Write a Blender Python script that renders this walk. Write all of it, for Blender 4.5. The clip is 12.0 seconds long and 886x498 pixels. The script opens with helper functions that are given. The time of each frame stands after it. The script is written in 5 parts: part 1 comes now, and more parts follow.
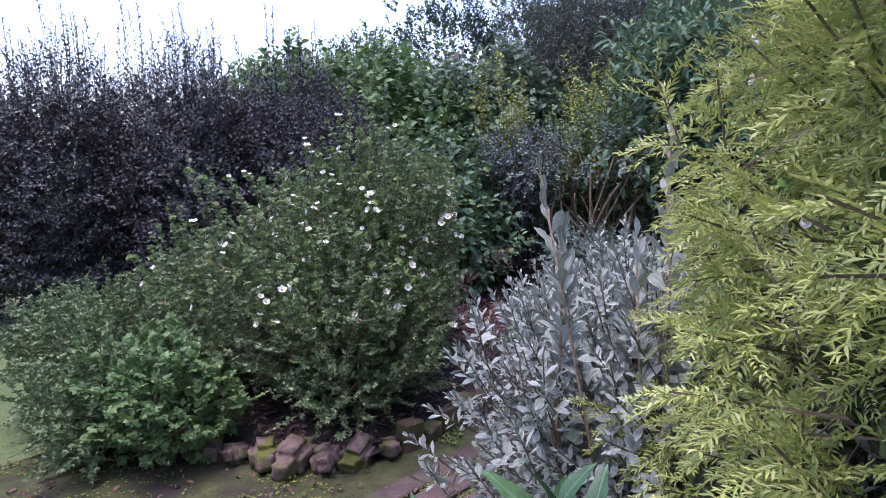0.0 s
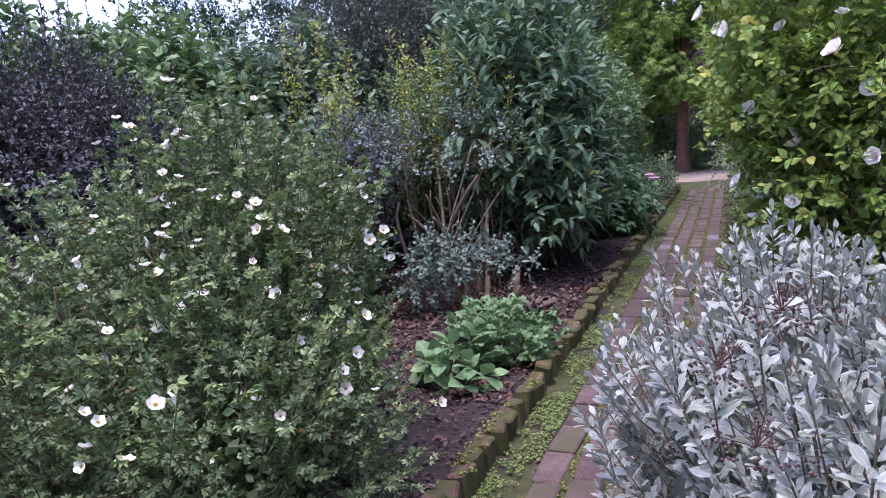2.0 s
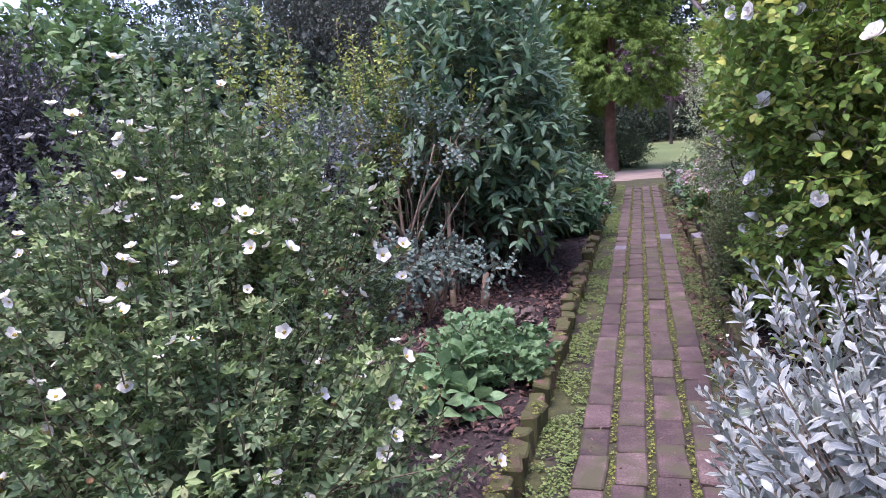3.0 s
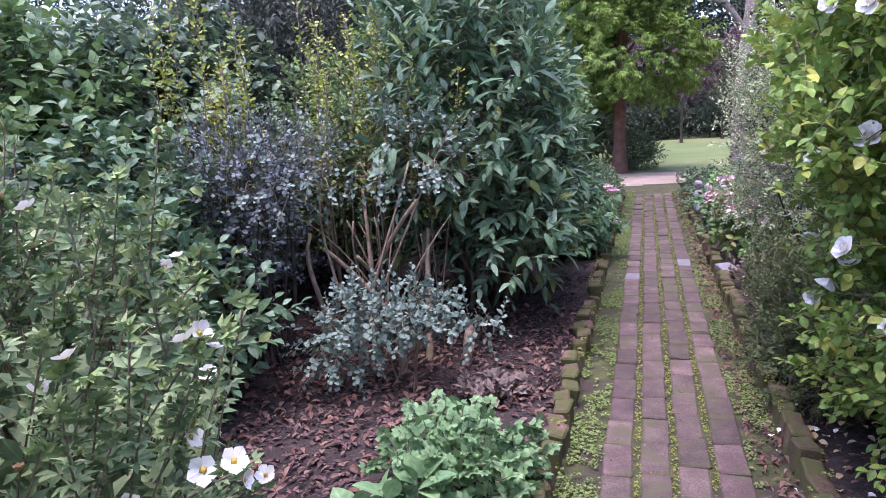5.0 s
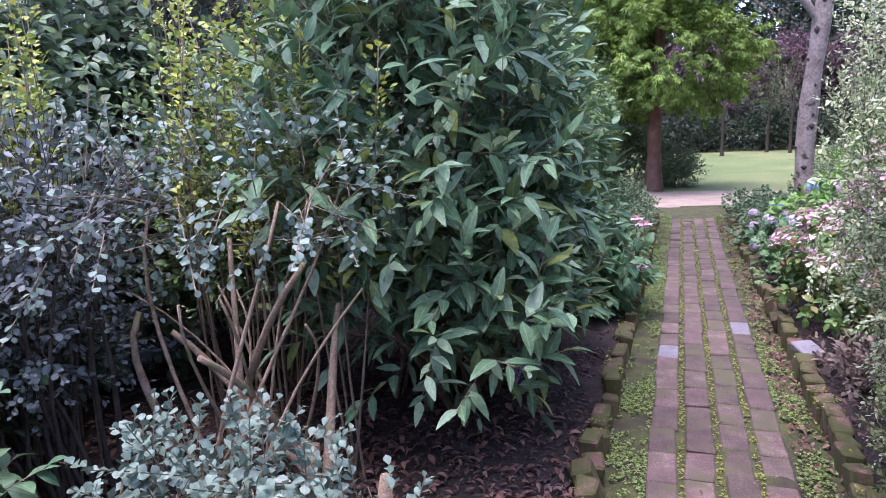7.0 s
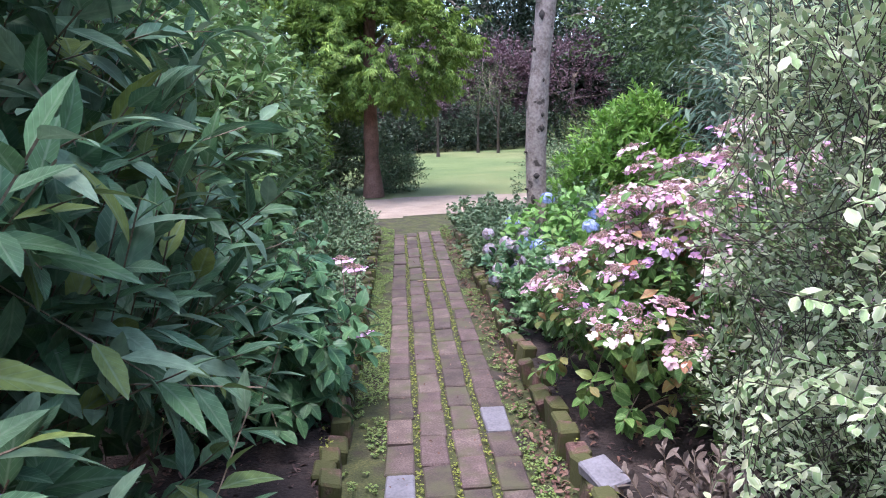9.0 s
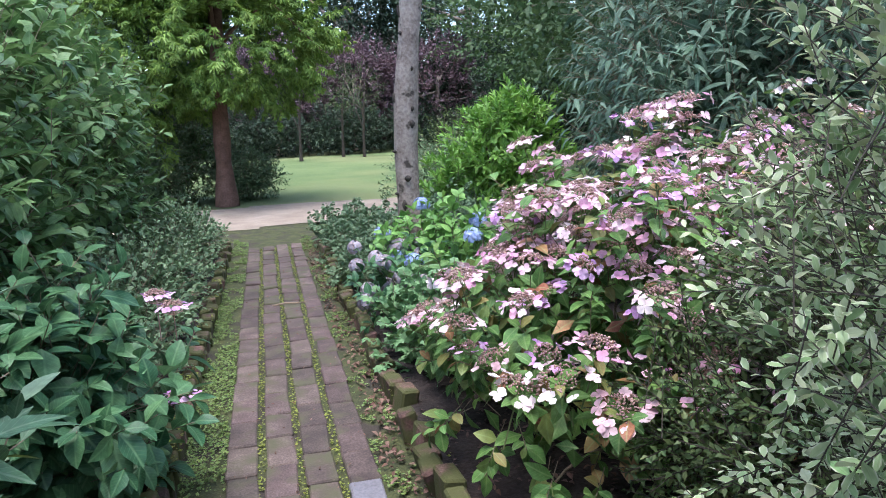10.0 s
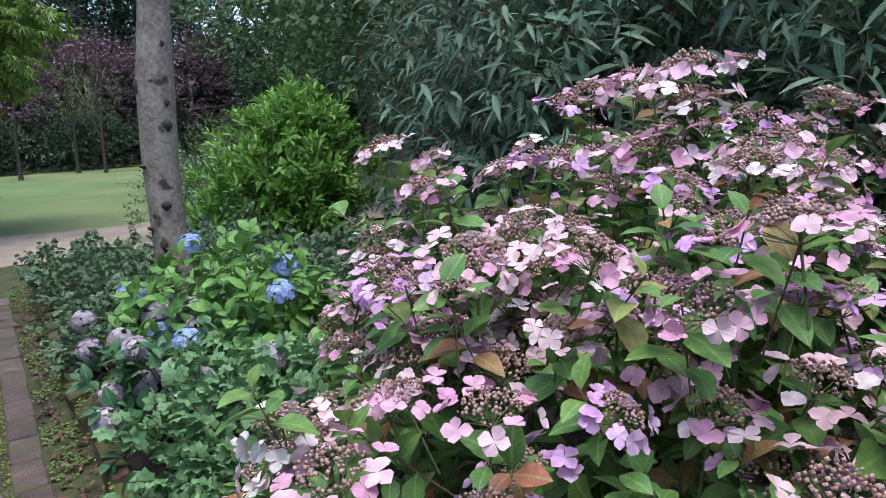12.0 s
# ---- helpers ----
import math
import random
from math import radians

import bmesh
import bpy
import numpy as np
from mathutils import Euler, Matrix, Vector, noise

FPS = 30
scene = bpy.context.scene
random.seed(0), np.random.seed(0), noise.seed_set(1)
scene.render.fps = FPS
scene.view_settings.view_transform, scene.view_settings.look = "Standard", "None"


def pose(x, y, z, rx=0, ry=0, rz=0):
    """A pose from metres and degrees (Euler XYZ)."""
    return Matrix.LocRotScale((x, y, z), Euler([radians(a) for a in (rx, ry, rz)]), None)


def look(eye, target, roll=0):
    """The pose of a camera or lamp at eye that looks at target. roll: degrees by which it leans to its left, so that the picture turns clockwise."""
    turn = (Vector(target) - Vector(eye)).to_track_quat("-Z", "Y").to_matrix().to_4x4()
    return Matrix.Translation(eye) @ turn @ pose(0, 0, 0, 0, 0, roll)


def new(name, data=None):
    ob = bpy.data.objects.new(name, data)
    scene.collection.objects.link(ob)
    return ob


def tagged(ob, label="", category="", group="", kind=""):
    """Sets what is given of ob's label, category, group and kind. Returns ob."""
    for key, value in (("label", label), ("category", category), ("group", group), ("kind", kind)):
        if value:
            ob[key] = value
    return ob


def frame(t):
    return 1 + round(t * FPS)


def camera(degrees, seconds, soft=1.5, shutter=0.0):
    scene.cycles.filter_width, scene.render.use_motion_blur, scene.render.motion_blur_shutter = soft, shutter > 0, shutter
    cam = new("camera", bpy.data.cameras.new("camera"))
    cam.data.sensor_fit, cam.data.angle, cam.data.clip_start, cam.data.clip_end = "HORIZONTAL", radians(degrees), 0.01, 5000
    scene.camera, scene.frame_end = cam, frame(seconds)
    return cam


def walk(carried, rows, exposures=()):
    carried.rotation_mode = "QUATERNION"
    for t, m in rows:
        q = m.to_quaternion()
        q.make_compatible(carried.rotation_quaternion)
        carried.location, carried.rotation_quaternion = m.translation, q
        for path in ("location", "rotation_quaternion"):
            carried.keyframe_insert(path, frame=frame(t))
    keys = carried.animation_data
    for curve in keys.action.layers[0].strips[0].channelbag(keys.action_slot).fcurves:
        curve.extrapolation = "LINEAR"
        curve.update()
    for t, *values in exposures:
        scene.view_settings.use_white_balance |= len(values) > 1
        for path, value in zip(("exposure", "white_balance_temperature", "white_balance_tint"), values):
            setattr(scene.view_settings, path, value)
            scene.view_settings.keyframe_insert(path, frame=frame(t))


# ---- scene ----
cam = camera(66.7, 12.0, soft=0.95)
PATH = [
    (0, (1.54, 0.46, 1.219), (0.142, 1.858, 0.914), -2.2),
    (0.5, (1.178, 0.552, 1.193), (-0.205, 1.966, 0.898), -2.6),
    (1, (0.872, 0.619, 1.166), (-0.437, 2.101, 0.868), -3.1),
    (1.5, (0.612, 0.774, 1.14), (-0.427, 2.452, 0.815), -4.2),
    (2, (0.378, 0.899, 1.158), (-0.415, 2.705, 0.825), -4.5),
    (2.5, (0.151, 0.979, 1.155), (-0.422, 2.864, 0.81), -4.7),
    (3, (-0.008, 1.134, 1.154), (-0.577, 3.019, 0.807), -4.7),
    (3.2, (-0.05, 1.191, 1.161), (-0.615, 3.079, 0.82), -4.6),
    (4.8, (-0.086, 1.837, 1.271), (-0.656, 3.718, 0.9), -3.5),
    (5, (-0.098, 1.984, 1.264), (-0.676, 3.862, 0.887), -3.4),
    (5.5, (-0.107, 2.327, 1.273), (-0.719, 4.196, 0.909), -3.3),
    (6, (-0.081, 2.704, 1.265), (-0.727, 4.562, 0.904), -3.2),
    (6.5, (-0.123, 3.1, 1.246), (-0.786, 4.952, 0.886), -2.9),
    (6.7, (-0.134, 3.244, 1.254), (-0.805, 5.095, 0.902), -2.9),
    (8.3, (-0.171, 4.661, 1.206), (-0.447, 6.605, 0.826), -1.9),
    (8.5, (-0.154, 4.811, 1.21), (-0.29, 6.77, 0.827), -2.0),
    (9, (-0.14, 5.119, 1.231), (-0.028, 7.079, 0.848), -2.2),
    (9.5, (-0.122, 5.446, 1.2), (0.2, 7.381, 0.812), -2.1),
    (10, (-0.033, 5.786, 1.162), (0.458, 7.686, 0.778), -2.2),
    (10.5, (0.055, 6.09, 1.16), (0.678, 7.953, 0.78), -1.9),
    (11, (0.109, 6.408, 1.145), (0.943, 8.187, 0.772), -2.0),
    (11.5, (0.197, 6.685, 1.103), (1.205, 8.371, 0.73), -2.2),
    (12, (0.197, 6.963, 1.111), (1.301, 8.586, 0.728), -2.4),
]
walk(cam, [(t, look(eye, target, roll)) for t, eye, target, roll in PATH],
     exposures=[(0, 1.5, 6050, 30), (3.2, 1.95, 6200, 34), (6.7, 2.3, 6100, 32), (8.3, 2.35, 6150, 24), (11, 1.75, 6100, 3), (12, 1.5, 6150, 3)])

# ---- light ----
world = bpy.data.worlds.new("overcast_sky")
scene.world = world
world.use_nodes = True
sky = world.node_tree.nodes.new("ShaderNodeTexSky")
sky.sky_type, sky.sun_disc = "NISHITA", False
sky.sun_elevation, sky.sun_rotation = radians(79), radians(209)
sky.air_density, sky.dust_density, sky.ozone_density = 1.0, 2.0, 1.0
back = world.node_tree.nodes["Background"]
world.node_tree.links.new(sky.outputs[0], back.inputs[0])
back.inputs[1].default_value = 0.15
sun = new("sun", bpy.data.lights.new("sun", "SUN"))
sun.data.energy, sun.data.angle, sun.data.color = 1.1, radians(35), (1.0, 0.97, 0.94)
sun.matrix_world = look((0, 0, 20), (1.2, 2.2, 7.0))


# ---- materials ----
def node_mat(name, rough=0.6):
    m = bpy.data.materials.new(name)
    m.use_nodes = True
    bsdf = m.node_tree.nodes["Principled BSDF"]
    bsdf.inputs["Roughness"].default_value = rough
    return m, m.node_tree.nodes, m.node_tree.links, bsdf


def ramp_of(nodes, stops):
    r = nodes.new("ShaderNodeValToRGB")
    while len(r.color_ramp.elements) < len(stops):
        r.color_ramp.elements.new(0.5)
    for e, (p, c) in zip(r.color_ramp.elements, stops):
        e.position, e.color = p, (*c, 1)
    return r


def leaf_mat(name, colours, vein=(0.2, 0.3, 0.1), vein_amount=0.35, rough=0.5, through_amount=0.25, spots=None, edge=None):
    """Leaf: a colour for each leaf, a paler midrib and side veins, some light passing through."""
    m, nodes, links, bsdf = node_mat(name, rough)
    bsdf.inputs["Specular IOR Level"].default_value = 0.3
    geo = nodes.new("ShaderNodeNewGeometry")
    info = nodes.new("ShaderNodeObjectInfo")
    add = nodes.new("ShaderNodeMath"); add.operation = "ADD"
    links.new(geo.outputs["Random Per Island"], add.inputs[0])
    links.new(info.outputs["Random"], add.inputs[1])
    fr = nodes.new("ShaderNodeMath"); fr.operation = "FRACT"
    links.new(add.outputs[0], fr.inputs[0])
    n = len(colours)
    ramp = ramp_of(nodes, [(i / max(1, n - 1), c) for i, c in enumerate(colours)])
    links.new(fr.outputs[0], ramp.inputs[0])
    uv = nodes.new("ShaderNodeUVMap")
    sep = nodes.new("ShaderNodeSeparateXYZ")
    links.new(uv.outputs[0], sep.inputs[0])
    off = nodes.new("ShaderNodeMath"); off.operation = "SUBTRACT"; off.inputs[1].default_value = 0.5
    links.new(sep.outputs[0], off.inputs[0])
    ab = nodes.new("ShaderNodeMath"); ab.operation = "ABSOLUTE"
    links.new(off.outputs[0], ab.inputs[0])
    mid = nodes.new("ShaderNodeMapRange")
    mid.inputs[1].default_value, mid.inputs[2].default_value = 0.02, 0.07
    mid.inputs[3].default_value, mid.inputs[4].default_value = 1.0, 0.0
    links.new(ab.outputs[0], mid.inputs[0])
    # side veins run slanting from the midrib
    slant = nodes.new("ShaderNodeMath"); slant.operation = "MULTIPLY_ADD"; slant.inputs[1].default_value = -0.55
    links.new(ab.outputs[0], slant.inputs[0]); links.new(sep.outputs[1], slant.inputs[2])
    wave = nodes.new("ShaderNodeMath"); wave.operation = "MULTIPLY"; wave.inputs[1].default_value = 52.0
    links.new(slant.outputs[0], wave.inputs[0])
    si = nodes.new("ShaderNodeMath"); si.operation = "SINE"
    links.new(wave.outputs[0], si.inputs[0])
    vr = nodes.new("ShaderNodeMapRange")
    vr.inputs[1].default_value, vr.inputs[2].default_value, vr.inputs[3].default_value, vr.inputs[4].default_value = 0.75, 1.0, 0.0, 0.5
    links.new(si.outputs[0], vr.inputs[0])
    mx = nodes.new("ShaderNodeMath"); mx.operation = "MAXIMUM"
    links.new(mid.outputs[0], mx.inputs[0]); links.new(vr.outputs[0], mx.inputs[1])
    fac = nodes.new("ShaderNodeMath"); fac.operation = "MULTIPLY"; fac.inputs[1].default_value = vein_amount
    links.new(mx.outputs[0], fac.inputs[0])
    mix = nodes.new("ShaderNodeMixRGB"); mix.inputs[2].default_value = (*vein, 1)
    links.new(fac.outputs[0], mix.inputs[0]); links.new(ramp.outputs[0], mix.inputs[1])
    out = mix
    tex = nodes.new("ShaderNodeTexCoord")
    noise_tex = nodes.new("ShaderNodeTexNoise"); noise_tex.inputs["Scale"].default_value = 45.0; noise_tex.inputs["Detail"].default_value = 3.0
    links.new(tex.outputs["Object"], noise_tex.inputs["Vector"])
    if edge:
        er = nodes.new("ShaderNodeMapRange")
        er.inputs[1].default_value, er.inputs[2].default_value = 0.30, 0.42
        links.new(ab.outputs[0], er.inputs[0])
        e2 = nodes.new("ShaderNodeMixRGB"); e2.inputs[2].default_value = (*edge, 1)
        links.new(er.outputs[0], e2.inputs[0]); links.new(out.outputs[0], e2.inputs[1])
        out = e2
    if spots:
        sr = nodes.new("ShaderNodeMapRange")
        sr.inputs[1].default_value, sr.inputs[2].default_value = 0.60, 0.72
        links.new(noise_tex.outputs[0], sr.inputs[0])
        s2 = nodes.new("ShaderNodeMixRGB"); s2.inputs[2].default_value = (*spots, 1)
        links.new(sr.outputs[0], s2.inputs[0]); links.new(out.outputs[0], s2.inputs[1])
        out = s2
    hsv = nodes.new("ShaderNodeHueSaturation")
    vv = nodes.new("ShaderNodeMapRange")
    vv.inputs[1].default_value, vv.inputs[2].default_value, vv.inputs[3].default_value, vv.inputs[4].default_value = 0.3, 0.7, 0.75, 1.25
    links.new(noise_tex.outputs[0], vv.inputs[0]); links.new(vv.outputs[0], hsv.inputs["Value"])
    links.new(out.outputs[0], hsv.inputs["Color"])
    links.new(hsv.outputs[0], bsdf.inputs["Base Color"])
    bump = nodes.new("ShaderNodeBump"); bump.inputs["Strength"].default_value = 0.3; bump.inputs["Distance"].default_value = 0.002
    links.new(mx.outputs[0], bump.inputs["Height"]); links.new(bump.outputs[0], bsdf.inputs["Normal"])
    tr = nodes.new("ShaderNodeBsdfTranslucent")
    links.new(hsv.outputs[0], tr.inputs["Color"])
    ms = nodes.new("ShaderNodeMixShader"); ms.inputs[0].default_value = 0.8 * through_amount
    links.new(bsdf.outputs[0], ms.inputs[1]); links.new(tr.outputs[0], ms.inputs[2])
    links.new(ms.outputs[0], nodes["Material Output"].inputs[0])
    return m


def rough_mat(name, stops, scale=8.0, fine=60.0, rough=0.85, bump_depth=0.004, second=None, second_scale=3.0, second_range=(0.5, 0.62), by_piece=0.0):
    """Mineral or bark surface: coarse and fine noise, a second colour in patches, relief; by_piece shifts each piece."""
    m, nodes, links, bsdf = node_mat(name, rough)
    tex = nodes.new("ShaderNodeTexCoord")
    info = nodes.new("ShaderNodeObjectInfo")
    mp = nodes.new("ShaderNodeVectorMath"); mp.operation = "ADD"
    sc = nodes.new("ShaderNodeVectorMath"); sc.operation = "SCALE"; sc.inputs[0].default_value = (37.0, 11.0, 23.0)
    links.new(info.outputs["Random"], sc.inputs["Scale"])
    links.new(tex.outputs["Object"], mp.inputs[0]); links.new(sc.outputs[0], mp.inputs[1])
    a = nodes.new("ShaderNodeTexNoise"); a.inputs["Scale"].default_value = scale; a.inputs["Detail"].default_value = 5
    b = nodes.new("ShaderNodeTexNoise"); b.inputs["Scale"].default_value = fine; b.inputs["Detail"].default_value = 4
    links.new(mp.outputs[0], a.inputs["Vector"]); links.new(mp.outputs[0], b.inputs["Vector"])
    mixf = nodes.new("ShaderNodeMath"); mixf.operation = "MULTIPLY_ADD"; mixf.inputs[1].default_value = 0.5
    half = nodes.new("ShaderNodeMath"); half.operation = "MULTIPLY"; half.inputs[1].default_value = 0.5
    links.new(b.outputs[0], half.inputs[0]); links.new(a.outputs[0], mixf.inputs[0]); links.new(half.outputs[0], mixf.inputs[2])
    spread = nodes.new("ShaderNodeMapRange"); spread.inputs[1].default_value, spread.inputs[2].default_value = 0.32, 0.68
    links.new(mixf.outputs[0], spread.inputs[0])
    ramp = ramp_of(nodes, stops)
    links.new(spread.outputs[0], ramp.inputs[0])
    out = ramp
    if by_piece:
        hsv = nodes.new("ShaderNodeHueSaturation")
        v = nodes.new("ShaderNodeMapRange"); v.inputs[3].default_value, v.inputs[4].default_value = 1 - by_piece, 1 + by_piece
        links.new(info.outputs["Random"], v.inputs[0]); links.new(v.outputs[0], hsv.inputs["Value"])
        h = nodes.new("ShaderNodeMapRange"); h.inputs[3].default_value, h.inputs[4].default_value = 0.485, 0.52
        wn = nodes.new("ShaderNodeTexWhiteNoise"); wn.noise_dimensions = "1D"
        links.new(info.outputs["Random"], wn.inputs["W"]); links.new(wn.outputs[0], h.inputs[0]); links.new(h.outputs[0], hsv.inputs["Hue"])
        links.new(out.outputs[0], hsv.inputs["Color"])
        out = hsv
    if second:
        c = nodes.new("ShaderNodeTexNoise"); c.inputs["Scale"].default_value = second_scale; c.inputs["Detail"].default_value = 6
        links.new(mp.outputs[0], c.inputs["Vector"])
        r = nodes.new("ShaderNodeMapRange"); r.inputs[1].default_value, r.inputs[2].default_value = second_range
        links.new(c.outputs[0], r.inputs[0])
        mx = nodes.new("ShaderNodeMixRGB"); mx.inputs[2].default_value = (*second, 1)
        links.new(r.outputs[0], mx.inputs[0]); links.new(out.outputs[0], mx.inputs[1])
        out = mx
    links.new(out.outputs[0], bsdf.inputs["Base Color"])
    bump = nodes.new("ShaderNodeBump"); bump.inputs["Strength"].default_value = 0.8; bump.inputs["Distance"].default_value = bump_depth
    links.new(mixf.outputs[0], bump.inputs["Height"]); links.new(bump.outputs[0], bsdf.inputs["Normal"])
    return m


M = {
    "soil": rough_mat("dark_soil", [(0, (0.008, 0.005, 0.005)), (0.5, (0.022, 0.014, 0.013)), (1, (0.05, 0.033, 0.03))], 9, 70, 0.95, 0.02),
    "moss": rough_mat("moss", [(0, (0.02, 0.024, 0.01)), (0.5, (0.045, 0.05, 0.016)), (1, (0.09, 0.092, 0.03))], 14, 120, 0.95, 0.008, (0.035, 0.026, 0.02), 6.0, (0.5, 0.64)),
    "brick": rough_mat("red_brick", [(0, (0.042, 0.028, 0.027)), (0.5, (0.082, 0.054, 0.05)), (1, (0.155, 0.11, 0.1))], 11, 150, 0.85, 0.003, (0.07, 0.065, 0.035), 7.0, (0.5, 0.66), 0.38),
    "edge_brick": rough_mat("mossy_edge_brick", [(0, (0.045, 0.026, 0.022)), (0.5, (0.105, 0.056, 0.046)), (1, (0.2, 0.115, 0.095))], 14, 120, 0.9, 0.008, (0.06, 0.062, 0.018), 12.0, (0.36, 0.5), 0.45),
    "pale_stone": rough_mat("pale_grey_stone", [(0, (0.1, 0.09, 0.105)), (1, (0.2, 0.19, 0.22))], 12, 90, 0.7, 0.002),
    "rock": rough_mat("mossy_rock", [(0, (0.07, 0.05, 0.05)), (0.5, (0.17, 0.11, 0.10)), (1, (0.27, 0.2, 0.18))], 9, 60, 0.9, 0.01, (0.10, 0.11, 0.02), 9.0, (0.48, 0.6)),
    "gravel": rough_mat("sandy_gravel", [(0, (0.15, 0.11, 0.09)), (0.5, (0.25, 0.195, 0.16)), (1, (0.36, 0.29, 0.245))], 3, 160, 0.95, 0.006, (0.16, 0.17, 0.07), 0.7, (0.58, 0.75)),
    "lawn": rough_mat("mown_lawn", [(0, (0.07, 0.11, 0.035)), (0.5, (0.115, 0.16, 0.055)), (1, (0.165, 0.205, 0.085))], 0.6, 90, 0.9, 0.02, (0.2, 0.2, 0.09), 0.35, (0.5, 0.75)),
    "twig": rough_mat("brown_twig", [(0, (0.07, 0.05, 0.035)), (0.5, (0.15, 0.11, 0.075)), (1, (0.25, 0.19, 0.14))], 20, 150, 0.85, 0.003),
    "dark_twig": rough_mat("dark_twig", [(0, (0.025, 0.018, 0.015)), (0.5, (0.05, 0.037, 0.03)), (1, (0.09, 0.07, 0.055))], 20, 150, 0.85, 0.003),
    "old_stem": rough_mat("weathered_stem", [(0, (0.13, 0.085, 0.06)), (0.5, (0.26, 0.185, 0.13)), (1, (0.4, 0.31, 0.23))], 25, 140, 0.9, 0.005, (0.12, 0.13, 0.05), 8.0, (0.55, 0.68)),
    "bark": rough_mat("grey_bark", [(0, (0.13, 0.09, 0.075)), (0.5, (0.285, 0.222, 0.187)), (1, (0.42, 0.345, 0.295))], 7, 50, 0.9, 0.012, (0.06, 0.045, 0.035), 9.0, (0.6, 0.66)),
    "red_bark": rough_mat("reddish_bark", [(0, (0.07, 0.035, 0.025)), (0.5, (0.15, 0.075, 0.055)), (1, (0.23, 0.13, 0.1))], 9, 60, 0.9, 0.01),
    "chip": rough_mat("bark_chip", [(0, (0.032, 0.017, 0.017)), (0.5, (0.072, 0.04, 0.038)), (1, (0.17, 0.105, 0.098))], 15, 90, 0.9, 0.003),
    "dead_leaf": leaf_mat("dead_leaf", [(0.06, 0.03, 0.024), (0.13, 0.065, 0.05), (0.2, 0.125, 0.1), (0.1, 0.045, 0.04)], (0.25, 0.17, 0.12), 0.3, 0.8, 0.1),
}


# ---- mesh building ----
def leaf(length, width, seg=3, fold=0.25, curl=0.2, peak=0.4, stalk=0.08, teeth=0.0):
    """A leaf along y with its upper side to z: stations of left, mid and right points."""
    a = math.log(0.5) / math.log(peak)
    v, uv, f = [(0, 0, 0)], [(0.5, 0)], []
    for i in range(1, seg + 1):
        t = i / (seg + 1)
        w = 0.5 * width * math.sin(math.pi * t ** a) ** 0.8 * (1 + teeth * (-1) ** i)
        y, z = length * (stalk + t * (1 - stalk)), -curl * length * t * t
        v += [(-w, y, z + fold * w), (0, y, z), (w, y, z + fold * w)]
        uv += [(0.5 - w / width, t), (0.5, t), (0.5 + w / width, t)]
    v.append((0, length, -curl * length)); uv.append((0.5, 1))
    f += [(0, 2, 1), (0, 3, 2)]
    for i in range(seg - 1):
        b = 1 + 3 * i
        f += [(b, b + 1, b + 4, b + 3), (b + 1, b + 2, b + 5, b + 4)]
    b, e = 1 + 3 * (seg - 1), len(v) - 1
    f += [(b, b + 1, e), (b + 1, b + 2, e)]
    return np.array(v, float), np.array(uv, float), f, [0] * len(f)


def blade(length, width, fold=0.2, curl=0.1):
    """The smallest leaf: two triangles on a midrib."""
    v = [(0, 0, 0), (-width / 2, length * 0.45, fold * width), (0, length, -curl * length), (width / 2, length * 0.45, fold * width)]
    return np.array(v, float), np.array([(0.5, 0), (0, 0.45), (0.5, 1), (1, 0.45)], float), [(0, 2, 1), (0, 3, 2)], [0, 0]


def bead(r, slot=0):
    v = [(r, 0, 0), (-r, 0, 0), (0, r, 0), (0, -r, 0), (0, 0, r), (0, 0, -r)]
    f = [(0, 2, 4), (2, 1, 4), (1, 3, 4), (3, 0, 4), (2, 0, 5), (1, 2, 5), (3, 1, 5), (0, 3, 5)]
    return np.array(v, float), np.full((6, 2), 0.25), f, [slot] * 8


def rod(length, r, slot=0):
    v = [(r * math.cos(k * 2.0944), y, r * math.sin(k * 2.0944)) for y in (0, length) for k in range(3)]
    return np.array(v, float), np.full((6, 2), 0.25), [(0, 1, 4, 3), (1, 2, 5, 4), (2, 0, 3, 5)], [slot] * 3


def joined(items):
    """Templates joined: items of (template, 4x4 matrix, slot or None)."""
    vs, us, fs, ss, n = [], [], [], [], 0
    for (v, u, f, s), m, slot in items:
        m = np.array(m)
        vs.append(v @ m[:3, :3].T + m[:3, 3]); us.append(u)
        fs += [tuple(i + n for i in q) for q in f]
        ss += s if slot is None else [slot] * len(f)
        n += len(v)
    return np.vstack(vs), np.vstack(us), fs, ss


def unit(a):
    return a / np.maximum(np.linalg.norm(a, axis=-1, keepdims=True), 1e-9)


def bases(Y, N):
    y = unit(Y)
    z = unit(N - (N * y).sum(-1, keepdims=True) * y)
    return np.stack([np.cross(y, z), y, z], axis=-1)


